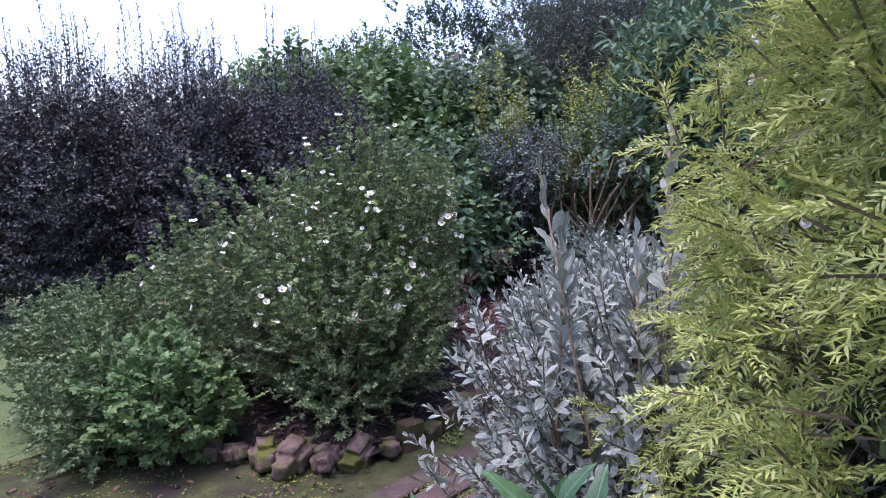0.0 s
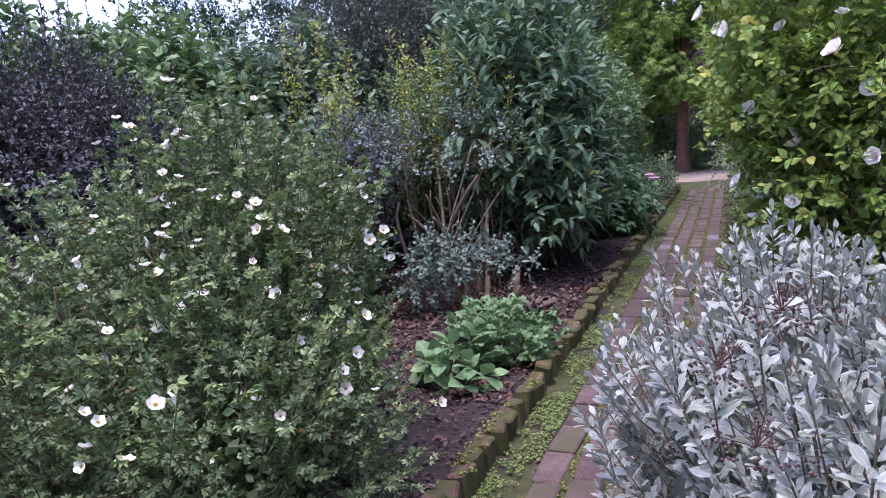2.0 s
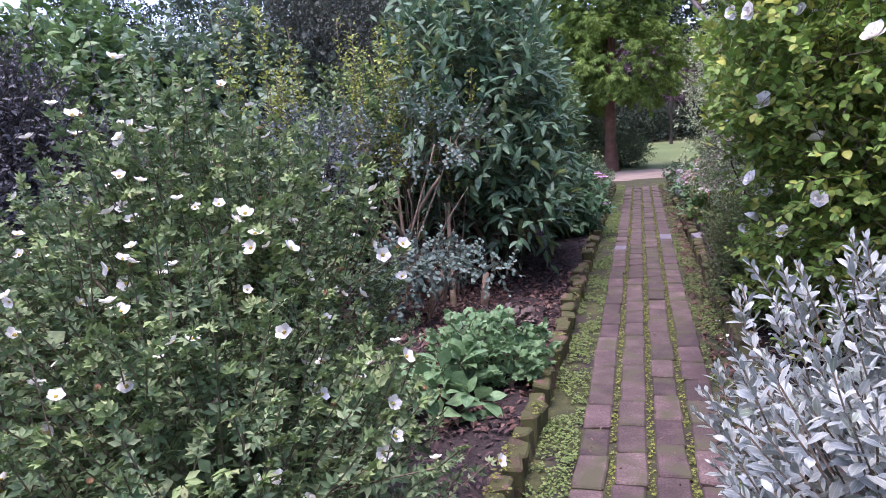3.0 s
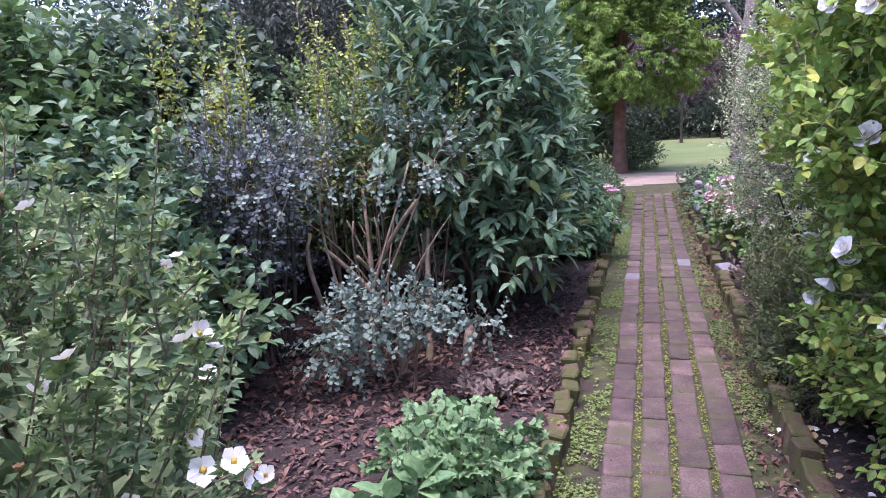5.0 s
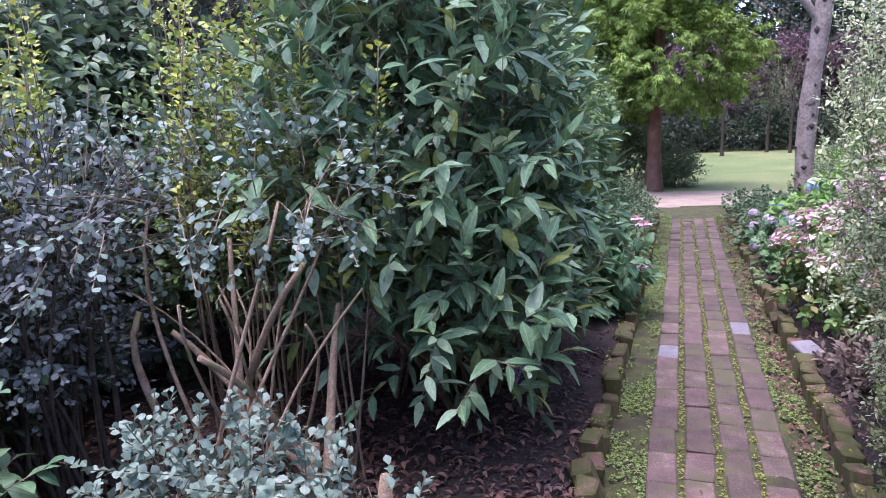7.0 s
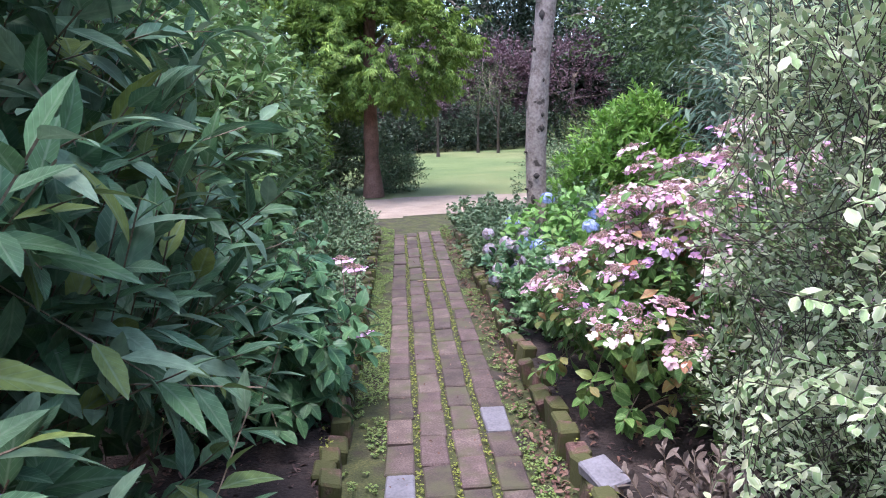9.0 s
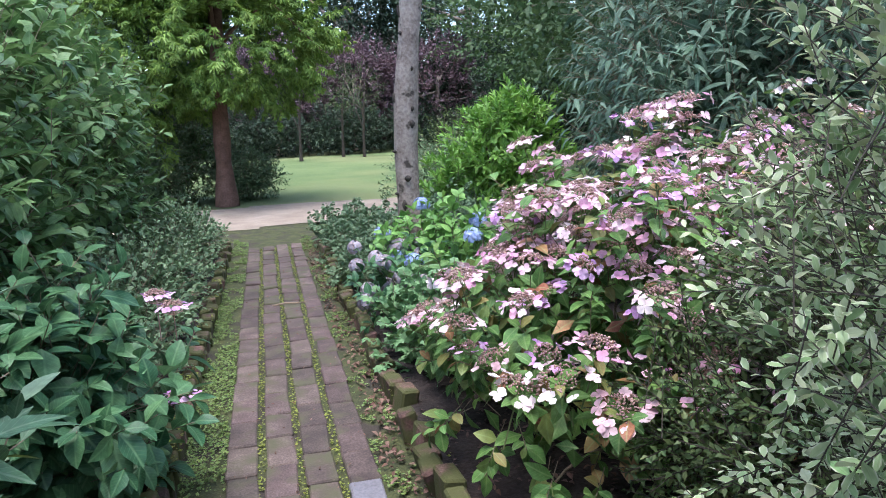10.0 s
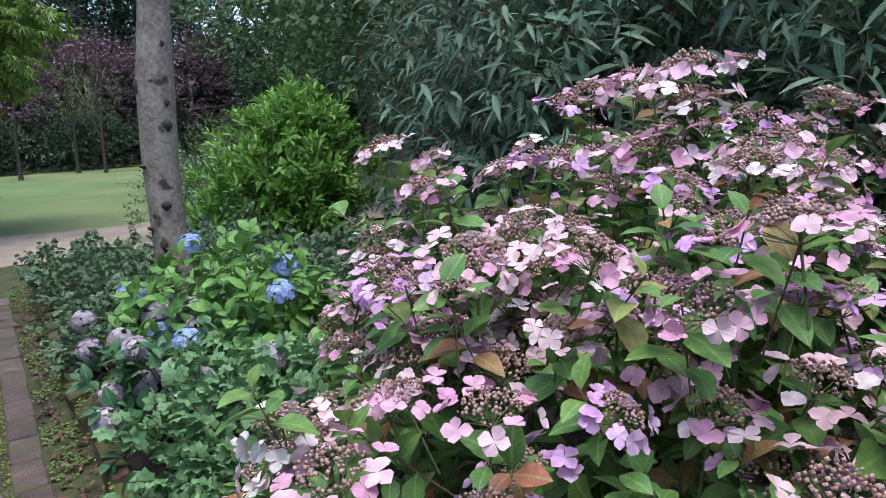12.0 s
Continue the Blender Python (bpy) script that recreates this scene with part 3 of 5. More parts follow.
G = {
    "potentilla": leaf_mat("potentilla_leaf", [(0.075, 0.135, 0.06), (0.14, 0.22, 0.1), (0.3, 0.37, 0.19), (0.1, 0.175, 0.075)], vein_amount=0.1, rough=0.6),
    "potentilla_tip": leaf_mat("potentilla_young_leaf", [(0.19, 0.29, 0.1), (0.27, 0.36, 0.14), (0.15, 0.24, 0.085), (0.33, 0.36, 0.17)], vein_amount=0.1, rough=0.6),
    "silver": leaf_mat("silver_leaf", [(0.25, 0.285, 0.25), (0.32, 0.355, 0.32), (0.4, 0.43, 0.4), (0.2, 0.26, 0.18)], (0.55, 0.57, 0.53), 0.35, 0.8, 0.15, edge=(0.5, 0.53, 0.5)),
    "rose": leaf_mat("rose_leaf", [(0.14, 0.25, 0.05), (0.22, 0.35, 0.07), (0.18, 0.3, 0.06), (0.42, 0.42, 0.09)], (0.3, 0.4, 0.12), 0.3, 0.45, 0.35),
    "buddleja": leaf_mat("buddleja_leaf", [(0.05, 0.115, 0.06), (0.075, 0.155, 0.085), (0.09, 0.18, 0.085), (0.17, 0.25, 0.165), (0.13, 0.22, 0.13), (0.065, 0.14, 0.07), (0.08, 0.17, 0.07), (0.06, 0.13, 0.065), (0.2, 0.25, 0.06)], (0.22, 0.3, 0.2), 0.45, 0.55, 0.25),
    "hydrangea": leaf_mat("hydrangea_leaf", [(0.07, 0.16, 0.05), (0.11, 0.22, 0.06), (0.16, 0.27, 0.07), (0.09, 0.19, 0.055), (0.13, 0.24, 0.06), (0.08, 0.18, 0.05), (0.15, 0.27, 0.07), (0.1, 0.2, 0.05), (0.12, 0.23, 0.06), (0.28, 0.28, 0.09), (0.33, 0.11, 0.07)], (0.3, 0.4, 0.16), 0.4, 0.45, 0.3),
    "hydrangea_dark": leaf_mat("hydrangea_leaf_deep", [(0.032, 0.095, 0.045), (0.055, 0.135, 0.06), (0.09, 0.185, 0.08), (0.042, 0.11, 0.05)], (0.2, 0.33, 0.16), 0.35, 0.4, 0.25),
    "broad": leaf_mat("broad_leaf", [(0.075, 0.13, 0.075), (0.115, 0.18, 0.11), (0.17, 0.235, 0.16), (0.12, 0.2, 0.085)], (0.22, 0.28, 0.18), 0.35, 0.45, 0.25),
    "broad_bright": leaf_mat("bright_broad_leaf", [(0.08, 0.16, 0.05), (0.13, 0.23, 0.075), (0.17, 0.27, 0.1), (0.09, 0.16, 0.08)], (0.25, 0.33, 0.16), 0.35, 0.45, 0.3),
    "blue": leaf_mat("blue_grey_leaf", [(0.1, 0.165, 0.13), (0.145, 0.215, 0.175), (0.21, 0.28, 0.235), (0.12, 0.195, 0.14)], (0.28, 0.32, 0.28), 0.3, 0.5, 0.2),
    "smoky": leaf_mat("smoky_leaf", [(0.095, 0.12, 0.125), (0.145, 0.17, 0.175), (0.21, 0.235, 0.235), (0.12, 0.16, 0.135)], (0.2, 0.21, 0.22), 0.3, 0.5, 0.2),
    "yellow": leaf_mat("yellow_green_leaf", [(0.24, 0.33, 0.07), (0.34, 0.42, 0.09), (0.44, 0.42, 0.1), (0.2, 0.31, 0.07)], (0.4, 0.42, 0.15), 0.2, 0.5, 0.35),
    "dark": leaf_mat("dark_small_leaf", [(0.05, 0.05, 0.058), (0.085, 0.085, 0.095), (0.14, 0.14, 0.15), (0.065, 0.07, 0.07)], (0.12, 0.13, 0.12), 0.2, 0.4, 0.15),
    "hedge": leaf_mat("hedge_leaf", [(0.07, 0.085, 0.07), (0.10, 0.12, 0.095), (0.145, 0.165, 0.13), (0.085, 0.10, 0.08)], (0.17, 0.19, 0.15), 0.2, 0.5, 0.2),
    "variegated": leaf_mat("variegated_leaf", [(0.2, 0.32, 0.13), (0.36, 0.45, 0.24), (0.54, 0.56, 0.36), (0.25, 0.37, 0.16)], (0.3, 0.35, 0.2), 0.15, 0.5, 0.3, edge=(0.62, 0.62, 0.48)),
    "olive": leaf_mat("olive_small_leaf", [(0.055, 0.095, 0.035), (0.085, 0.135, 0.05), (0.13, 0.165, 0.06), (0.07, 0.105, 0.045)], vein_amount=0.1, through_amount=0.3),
    "yew": leaf_mat("golden_yew", [(0.42, 0.48, 0.12), (0.56, 0.6, 0.22), (0.32, 0.42, 0.12), (0.66, 0.67, 0.32)], (0.6, 0.6, 0.25), 0.1, 0.5, 0.35),
    "geranium": leaf_mat("geranium_leaf", [(0.10, 0.205, 0.085), (0.145, 0.27, 0.115), (0.2, 0.33, 0.15), (0.12, 0.23, 0.105)], (0.3, 0.4, 0.25), 0.3, 0.6, 0.3),
    "cover": leaf_mat("ground_cover_leaf", [(0.085, 0.15, 0.075), (0.13, 0.2, 0.105), (0.18, 0.25, 0.14), (0.1, 0.17, 0.08)], (0.2, 0.27, 0.17), 0.3, 0.6, 0.25),
    "laurel": leaf_mat("bright_laurel_leaf", [(0.1, 0.22, 0.035), (0.17, 0.33, 0.055), (0.24, 0.41, 0.08), (0.12, 0.26, 0.045)], (0.35, 0.45, 0.15), 0.3, 0.4, 0.35),
    "willow": leaf_mat("willow_like_leaf", [(0.05, 0.1, 0.06), (0.075, 0.135, 0.085), (0.12, 0.18, 0.12), (0.055, 0.11, 0.06)], (0.25, 0.3, 0.23), 0.4, 0.55, 0.25),
    "tree": leaf_mat("tree_leaf", [(0.05, 0.09, 0.035), (0.08, 0.13, 0.05), (0.12, 0.18, 0.07), (0.065, 0.11, 0.045)], vein_amount=0.1, through_amount=0.3),
    "tree_dark": leaf_mat("dark_tree_leaf", [(0.025, 0.045, 0.03), (0.04, 0.065, 0.042), (0.065, 0.09, 0.06)], vein_amount=0.1, through_amount=0.2),
    "purple": leaf_mat("purple_leaf", [(0.1, 0.055, 0.075), (0.15, 0.09, 0.115), (0.2, 0.13, 0.155)], vein_amount=0.1),
    "cypress": leaf_mat("cypress_spray", [(0.12, 0.21, 0.04), (0.19, 0.3, 0.06), (0.26, 0.37, 0.08), (0.1, 0.17, 0.04)], vein_amount=0.0, through_amount=0.3),
    "fresh": leaf_mat("fresh_green_leaf", [(0.1, 0.22, 0.05), (0.15, 0.3, 0.07), (0.2, 0.36, 0.09), (0.11, 0.24, 0.055)], (0.3, 0.42, 0.16), 0.3, 0.45, 0.3),
    "bronze": leaf_mat("bronze_leaf", [(0.12, 0.085, 0.07), (0.18, 0.14, 0.12), (0.22, 0.17, 0.15)], (0.25, 0.2, 0.18), 0.3, 0.5, 0.15),
}


def plain(name, colours, rough=0.6, through_amount=0.3):
    return leaf_mat(name, colours, colours[0], 0.0, rough, through_amount)


F = {
    "white": plain("white_petal", [(0.78, 0.76, 0.68), (0.85, 0.83, 0.76), (0.8, 0.78, 0.72)]),
    "yolk": plain("yellow_centre", [(0.6, 0.45, 0.08), (0.5, 0.36, 0.06)]),
    "spent": plain("spent_flower", [(0.38, 0.25, 0.13), (0.3, 0.17, 0.09), (0.5, 0.4, 0.25)]),
    "blush": plain("blush_white_petal", [(0.84, 0.81, 0.76), (0.88, 0.86, 0.82), (0.8, 0.75, 0.68)], through_amount=0.15),
    "pink": plain("pink_sepal", [(0.62, 0.3, 0.45), (0.68, 0.4, 0.52), (0.74, 0.55, 0.6), (0.58, 0.22, 0.42)]),
    "pale_pink": plain("pale_pink_sepal", [(0.68, 0.44, 0.5), (0.74, 0.57, 0.61), (0.62, 0.36, 0.42), (0.78, 0.66, 0.68)]),
    "white_pink": plain("whitish_pink_sepal", [(0.72, 0.58, 0.6), (0.78, 0.68, 0.7), (0.66, 0.46, 0.5), (0.8, 0.73, 0.73)]),
    "mauve": plain("mauve_sepal", [(0.58, 0.28, 0.6), (0.66, 0.38, 0.66), (0.72, 0.5, 0.7)]),
    "bud_pink": plain("dusky_buds", [(0.44, 0.26, 0.26), (0.52, 0.34, 0.32), (0.34, 0.2, 0.18), (0.42, 0.3, 0.22)]),
    "blue": plain("blue_sepal", [(0.26, 0.34, 0.66), (0.36, 0.43, 0.7), (0.46, 0.5, 0.72)]),
    "faded": plain("faded_sepal", [(0.42, 0.33, 0.4), (0.5, 0.42, 0.45), (0.38, 0.38, 0.5), (0.52, 0.36, 0.32)]),
    "violet": plain("violet_floret", [(0.42, 0.16, 0.6), (0.52, 0.24, 0.68), (0.36, 0.12, 0.52)]),
    "rust": plain("rusty_floret", [(0.28, 0.12, 0.08), (0.36, 0.17, 0.12)]),
    "stalk": plain("green_stalk", [(0.14, 0.2, 0.08), (0.18, 0.2, 0.09)]),
}


def five_petals(r, cup=24, slot=0, width=0.82, count=5):
    return [(leaf(r, r * width, 3, 0.1, -0.1, 0.65, 0.0), rot("Z", 360 / count * k) @ rot("X", cup), slot) for k in range(count)]


def small_flower(r):
    return joined(five_petals(r) + [(bead(r * 0.25, 1), at(0, 0, r * 0.12), 1)])


def welded(template):
    """A template with points in one place made one."""
    v, u, f, k = template
    _, first, where = np.unique(np.round(v, 6), axis=0, return_index=True, return_inverse=True)
    where = where.ravel()
    return v[first], u[first], [tuple(int(where[i]) for i in q) for q in f], k


def rose_flower(r, rng):
    items = []
    for ring, (size, cup, count) in enumerate(((0.6, 62, 4), (0.38, 80, 3))):
        for k in range(count):
            items.append((leaf(r * size, r * size * 0.95, 4, 0.3, -0.25, 0.65, 0.0), rot("Z", 360 / count * k + ring * 31 + rng.uniform(-9, 9)) @ rot("X", cup + rng.uniform(-8, 8)), 0))
    return welded(joined(items))


def floret(size, rng):
    """Four broad sepals that meet in the middle, cupped and uneven."""
    return welded(joined([(leaf(size * rng.uniform(0.88, 1.08), size * rng.uniform(0.9, 1.12), 3, 0.2, rng.uniform(-0.3, 0.35), 0.62, 0.0), rot("Z", 90 * p + rng.uniform(-8, 8)) @ rot("X", rng.uniform(-6, 30)), 0) for p in range(4)]))


def lace_dome(r, rng):
    """The middle of a lacecap head: a dome of small buds on rays from one stalk."""
    items = [(rod(0.16, 0.0025, 0), rot("X", -90), 0)]
    for k in range(130):
        q = math.sqrt(rng.uniform(0, 1)) * r * 0.74
        t = rng.uniform(0, 6.283)
        z = 0.034 * (1 - (q / r) ** 2) - 0.008 + rng.uniform(-0.008, 0.008)
        items.append((bead(rng.uniform(0.0024, 0.0046), 1), at(q * math.cos(t), q * math.sin(t), z), 1))
    for k in range(14):
        t = math.degrees(6.283 * k / 14 + rng.uniform(-0.2, 0.2))
        items.append((rod(r * 0.72, 0.001, 0), at(0, 0, -0.025) @ rot("Z", t) @ rot("X", rng.uniform(14, 30)), 0))
    return joined(items)


def lacecap(r, rng, florets=9):
    """A whole small head in one template: a ring of florets round a dome."""
    items = [(lace_dome(r, rng), ID, 1)]
    for k in range(florets):
        t = 6.283 * k / florets + rng.uniform(-0.25, 0.25)
        items.append((floret(0.018, rng), at(r * math.cos(t), r * math.sin(t), 0.005) @ rot("Z", math.degrees(t) - 90) @ rot("X", rng.uniform(-40, 10)), 0))
    return joined(items)


def mophead(r, rng, florets=46):
    items = [(rod(0.16, 0.0025, 1), rot("X", -90), 1)]
    for k in range(florets):
        z = rng.uniform(-0.25, 1)
        t = rng.uniform(0, 6.283)
        h = math.sqrt(max(0, 1 - z * z))
        d = Vector((h * math.cos(t), h * math.sin(t), z))
        m = at(*(d * r * rng.uniform(0.85, 1.0))) @ np.array(d.to_track_quat("Z", "Y").to_matrix().to_4x4()) @ rot("Z", rng.uniform(0, 90))
        for p in range(4):
            items.append((leaf(0.014, 0.0135, 2, 0.1, 0.1, 0.6, 0.0), m @ rot("Z", 90 * p) @ rot("X", 12), 0))
    return joined(items)


def panicle(length, r, rng, count=220):
    items = [(rod(length, 0.0015, 1), ID, 1)]
    for k in range(count):
        t = rng.uniform(0, 1)
        a = rng.uniform(0, 6.283)
        q = r * (1 - t) ** 0.7 * rng.uniform(0.6, 1.05)
        items.append((blade(0.008, 0.006), at(q * math.cos(a), t * length, q * math.sin(a)) @ rot("Y", -math.degrees(a)) @ rot("Z", -70), 0))
    return joined(items)


rngf = np.random.default_rng(11)
POT = [small_flower(r) for r in (0.018, 0.0155, 0.017)]
DOMES = [(r, one("flower_head", lace_dome(r, rngf), [F["stalk"], F["bud_pink"]])) for r in (0.062, 0.07, 0.078, 0.055, 0.066)]
FLORETS = {c: [one("floret", floret(s, rngf), [F[c]]) for s in (0.0185, 0.0215, 0.0235, 0.0195)] for c in ("pale_pink", "pink", "white_pink", "mauve")}
FM = {
    "potentilla": [one("flower", only(t, (0,)), [F["white"]]) for t in POT],
    "potentilla_core": [one("flower_centre", only(t, (1,)), [F["white"], F["yolk"]]) for t in POT],
    "spent": [one("spent_flower", joined(five_petals(0.011, 50) + [(bead(0.004), at(0, 0, 0.003), 0)]), [F["spent"]])],
    "rose": [one("rose_bloom", rose_flower(0.04, rngf), [F["blush"]]) for _ in range(3)],
    "blue": [one("flower_head", mophead(0.055, rngf, 100), [F["blue"], F["stalk"]]) for _ in range(2)],
    "faded": [one("flower_head", mophead(0.05, rngf, 100), [F["faded"], F["stalk"]]) for _ in range(2)],
    "violet": [one("flower_spike", panicle(0.11, 0.022, rngf), [F["violet"], F["stalk"]])],
    "rust": [one("flower_spike", panicle(0.15, 0.022, rngf), [F["rust"], F["stalk"]])],
    "phlox": [one("flower_head", lacecap(0.05, rngf, 9), [F["mauve"], F["bud_pink"]])],
}


def up_ways(rng, n, lean=0.35):
    N = unit(UP + lean * rng.normal(size=(n, 3)))
    return unit(np.cross(N, rng.normal(size=(n, 3)))), N


# ---- long border: potentilla and its neighbours ----
root, rng, P, O, tips = shrub("potentilla_shrub", (-1.15, 2.58, 0), [(0, 0, 0.52, 0.62, 0.72, 0.55), (0.1, 0.1, 0.75, 0.42, 0.5, 0.38), (-0.5, -0.4, 0.4, 0.5, 0.45, 0.35), (0.32, -0.35, 0.4, 0.35, 0.4, 0.38)],
    "bushy grey-green potentilla dotted with small white flowers", [L["potentilla"], L["potentilla_b"]], G["potentilla"], 2900, 0.16, 11,
    seed=2, depth=0.17, lump=0.3, up=0.9, wild=0.35, spread=65, tip=20, size=(0.6, 1.05), inner=0.6, branches=26, base_spread=0.12, keep=lambda q: q[:, 1] < 2.12 - q[:, 0])
top = rng.choice(np.flatnonzero((O[:, 2] > -0.2) & (P[:, 2] > 0.15)), 295, replace=False)
Y, N = up_ways(rng, 295)
N = unit(0.7 * N + 1.2 * O[top] + np.array([0.4, -0.5, 0]))
mate = rng.uniform(size=295) < 0.45
tips[top[1:][mate[1:]]] = tips[top[:-1][mate[1:]]] + rng.normal(0, 0.022, (int(mate[1:].sum()), 3))
set_flowers(root, FM["potentilla"], rng, tips[top] + 0.015 * O[top], Y, N, (0.8, 1.25), "flower", FM["potentilla_core"], "flower_centre")
young = np.flatnonzero(O[:, 2] > 0.1)
n = len(young)
Y = unit(np.repeat(unit(O[young] + UP), 3, axis=0) + 0.5 * rng.normal(size=(3 * n, 3)))
part("young_foliage", scattered("young_foliage", [L["potentilla"]], np.repeat(tips[young], 3, axis=0) - 0.012 * Y, Y, unit(UP + 0.4 * rng.normal(size=(3 * n, 3))), rng.uniform(0.5, 0.9, 3 * n), [G["potentilla_tip"]]), root, "pale young shoot tips", "stuff")
old = rng.choice(len(P), 210, replace=False)
Y, N = up_ways(rng, 210)
set_flowers(root, FM["spent"], rng, tips[old], Y, N, (0.8, 1.3), "spent_flower")

shrub("sprawling_shrub", (-1.85, 1.55, 0), [(0, 0, 0.24, 0.6, 0.36, 0.3), (0.45, -0.15, 0.16, 0.36, 0.3, 0.2)], "sprawling fine grey-green shrub at the lawn's edge",
      [L["potentilla_b"]], G["potentilla"], 1000, 0.16, 12, seed=3, up=0.3, wild=0.5, size=(0.8, 1.4))
shrub("strawberry_like_plant", (-1.22, 1.5, 0), [(0, 0, 0.2, 0.36, 0.28, 0.28)], "leafy green low plant spilling over the stones",
      [L["lobed"]], G["broad_bright"], 330, 0.08, 4, seed=4, category="plant", size=(0.5, 0.8), up=0.6, branches=8, face_up=0.8)

# dark small-leaved shrubs behind the border's end
for k, (x, y, s) in enumerate(((-3.05, 3.5, 0.95), (-3.55, 2.8, 1.05), (-4.15, 2.1, 1.05), (-4.7, 1.4, 1.05))):
    shrub("dark_shrub", (x, y, 0), [(0, 0, 0.95 * s, 0.75, 0.65, 0.85 * s), (0.1, 0, 0.5, 0.6, 0.55, 0.45)], "tall dark shrub with tiny leaves and upright shoots",
          [L["small"]], G["dark"], 3600, 0.2, 11, "dark_twig", group="dark shrubs behind the border", seed=10 + k, depth=0.3, up=0.5, wild=0.5, spread=75, tip=40, size=(0.8, 1.4), branches=12, base_spread=0.15)
    rng = np.random.default_rng(40 + k)
    n = 26
    A = np.stack([rng.normal(x, 0.3, n), rng.normal(y, 0.28, n), rng.uniform(1.35, 1.6, n) * s], 1)
    p, yy, nn, ss, a, b = shoots(rng, A, np.tile(UP, (n, 1)), 0.6, 30, up=1.0, wild=0.15, size=(0.9, 1.4))
    wand = thing("wand_shrub", x, y, 0, "upright leafy wands rising from the dark shrub", "shrub", "dark shrubs behind the border")
    off = np.array([x, y, 0])
    part("foliage", scattered("foliage", [L["small"]], p - off, yy, nn, ss, [G["dark"]]), wand, kind="stuff")
    part("twig_growth", rods_mesh("twig_growth", np.column_stack([a[:, :2], np.full(n, 0.0)]) - off, b - off, 0.002, M["dark_twig"]), wand, kind="stuff")

# broad-leaved thicket
for k, (x, y, h, r, mat) in enumerate(((-3.5, 4.6, 2.0, 0.75, "broad_bright"), (-4.3, 4.2, 2.0, 0.75, "broad_bright"), (-4.0, 5.7, 2.0, 0.9, "broad_bright"), (-3.25, 5.45, 1.85, 0.6, "broad"), (-3.1, 6.0, 2.0, 0.7, "broad"))):
    shrub("broad_leaved_shrub", (x, y, 0), [(0, 0, h * 0.6, r, r, h * 0.42), (0, 0, h * 0.3, r * 0.8, r * 0.8, h * 0.3)], "tall green shrub with broad pointed leaves",
          [L["broad"]], G[mat], 900, 0.22, 8, group="broad-leaved thicket", seed=20 + k, up=0.7, pairs=True, size=(0.8, 1.3), droop=0.25)
shrub("snowberry_shrub", (-2.15, 4.25, 0), [(0, 0, 0.45, 0.42, 0.42, 0.42), (-0.35, 0.25, 0.75, 0.4, 0.4, 0.5)], "leafy blue-green shrub with opposite broad leaves", [L["broad"]], G["buddleja"],
      430, 0.2, 8, seed=24, up=0.6, pairs=True, size=(0.7, 1.05), droop=0.2, singles=120, near=(-1.6, 3.9, 0.5))

# back hedge
for k, (x, y, h) in enumerate(((-2.9, 6.95, 2.9), (-2.8, 7.8, 3.1), (-2.75, 8.8, 3.2), (-2.6, 10.0, 3.2), (-2.6, 11.2, 3.0))):
    shrub("hedge_bush", (x, y, 0), [(0, 0, h * 0.55, 0.75, 0.85, h * 0.47), (0, 0, h * 0.3, 0.7, 0.8, h * 0.3)], "tall dusky hedge bush with fine small leaves",
          [L["small"]], G["hedge"], 3000, 0.2, 11, "dark_twig", group="hedge along the border's back", seed=30 + k, depth=0.22, up=0.9, wild=0.3, size=(0.9, 1.5), branches=8)

# cut-back berberis with bare stems
cut, rng, P, O, tips = shrub("cut_back_shrub", (-1.48, 5.22, 0), [(0.1, 0, 1.12, 0.5, 0.5, 0.22), (-0.4, -0.25, 1.05, 0.4, 0.35, 0.25)], "open shrub of bare cut stems with small bluish leaves on top",
      [L["round"]], G["blue"], 210, 0.16, 9, seed=50, up=0.3, wild=0.5, size=(0.6, 1.15), branches=0, inner=0)
for k in range(17):
    a = k * 2.4
    e = np.array([0.48 * math.cos(a) * rng.uniform(0.3, 1), 0.42 * math.sin(a) * rng.uniform(0.3, 1), rng.uniform(0.7, 1.15)])
    thick = 0.018 if k % 3 == 0 else 0.008
    if k % 3 == 0:
        e = e * [0.8, 0.8, 0.85]
    part("stem", branch_mesh("stem", rng, [e], 0.13, thick, thick * 0.5, M["old_stem"], 0.12, sides=7), cut)
for k in range(11):
    a = k * 2.1
    e = np.array([0.3 + 0.2 * math.cos(a), -0.08 + 0.16 * math.sin(a), rng.uniform(0.12, 0.26)])
    q = [e * [1, 1, 0] + [0, 0, -0.03], e * [1.02, 1.02, 0.6], e * [1.06, 1.06, 1]]
    part("stump", one("stump", tube(q, [0.024, 0.021, 0.018], 7), [M["old_stem"]]), cut)
shrub("low_blue_shrub", (-1.24, 4.8, 0), [(0, 0, 0.4, 0.28, 0.18, 0.12), (0.32, -0.02, 0.38, 0.22, 0.09, 0.06), (-0.2, -0.1, 0.3, 0.2, 0.15, 0.18)], "low arching branch of round blue-grey leaves", [L["round"]], G["blue"],
      170, 0.13, 10, seed=52, up=0.05, wild=0.4, size=(0.8, 1.3), inner=0.4, pairs=True, branches=5, branch_r=(0.006, 0.003), singles=120, near=(-0.9, 4.4, 0.5))
shrub("smoky_shrub", (-2.05, 5.0, 0), [(0, 0, 1.05, 0.35, 0.32, 0.25), (-0.1, 0, 0.7, 0.3, 0.3, 0.3)], "smoky blue-grey shrub with small round leaves", [L["small_round"]], G["smoky"],
      420, 0.16, 10, "dark_twig", inner=0.4, seed=53, up=0.4, size=(0.9, 1.5))
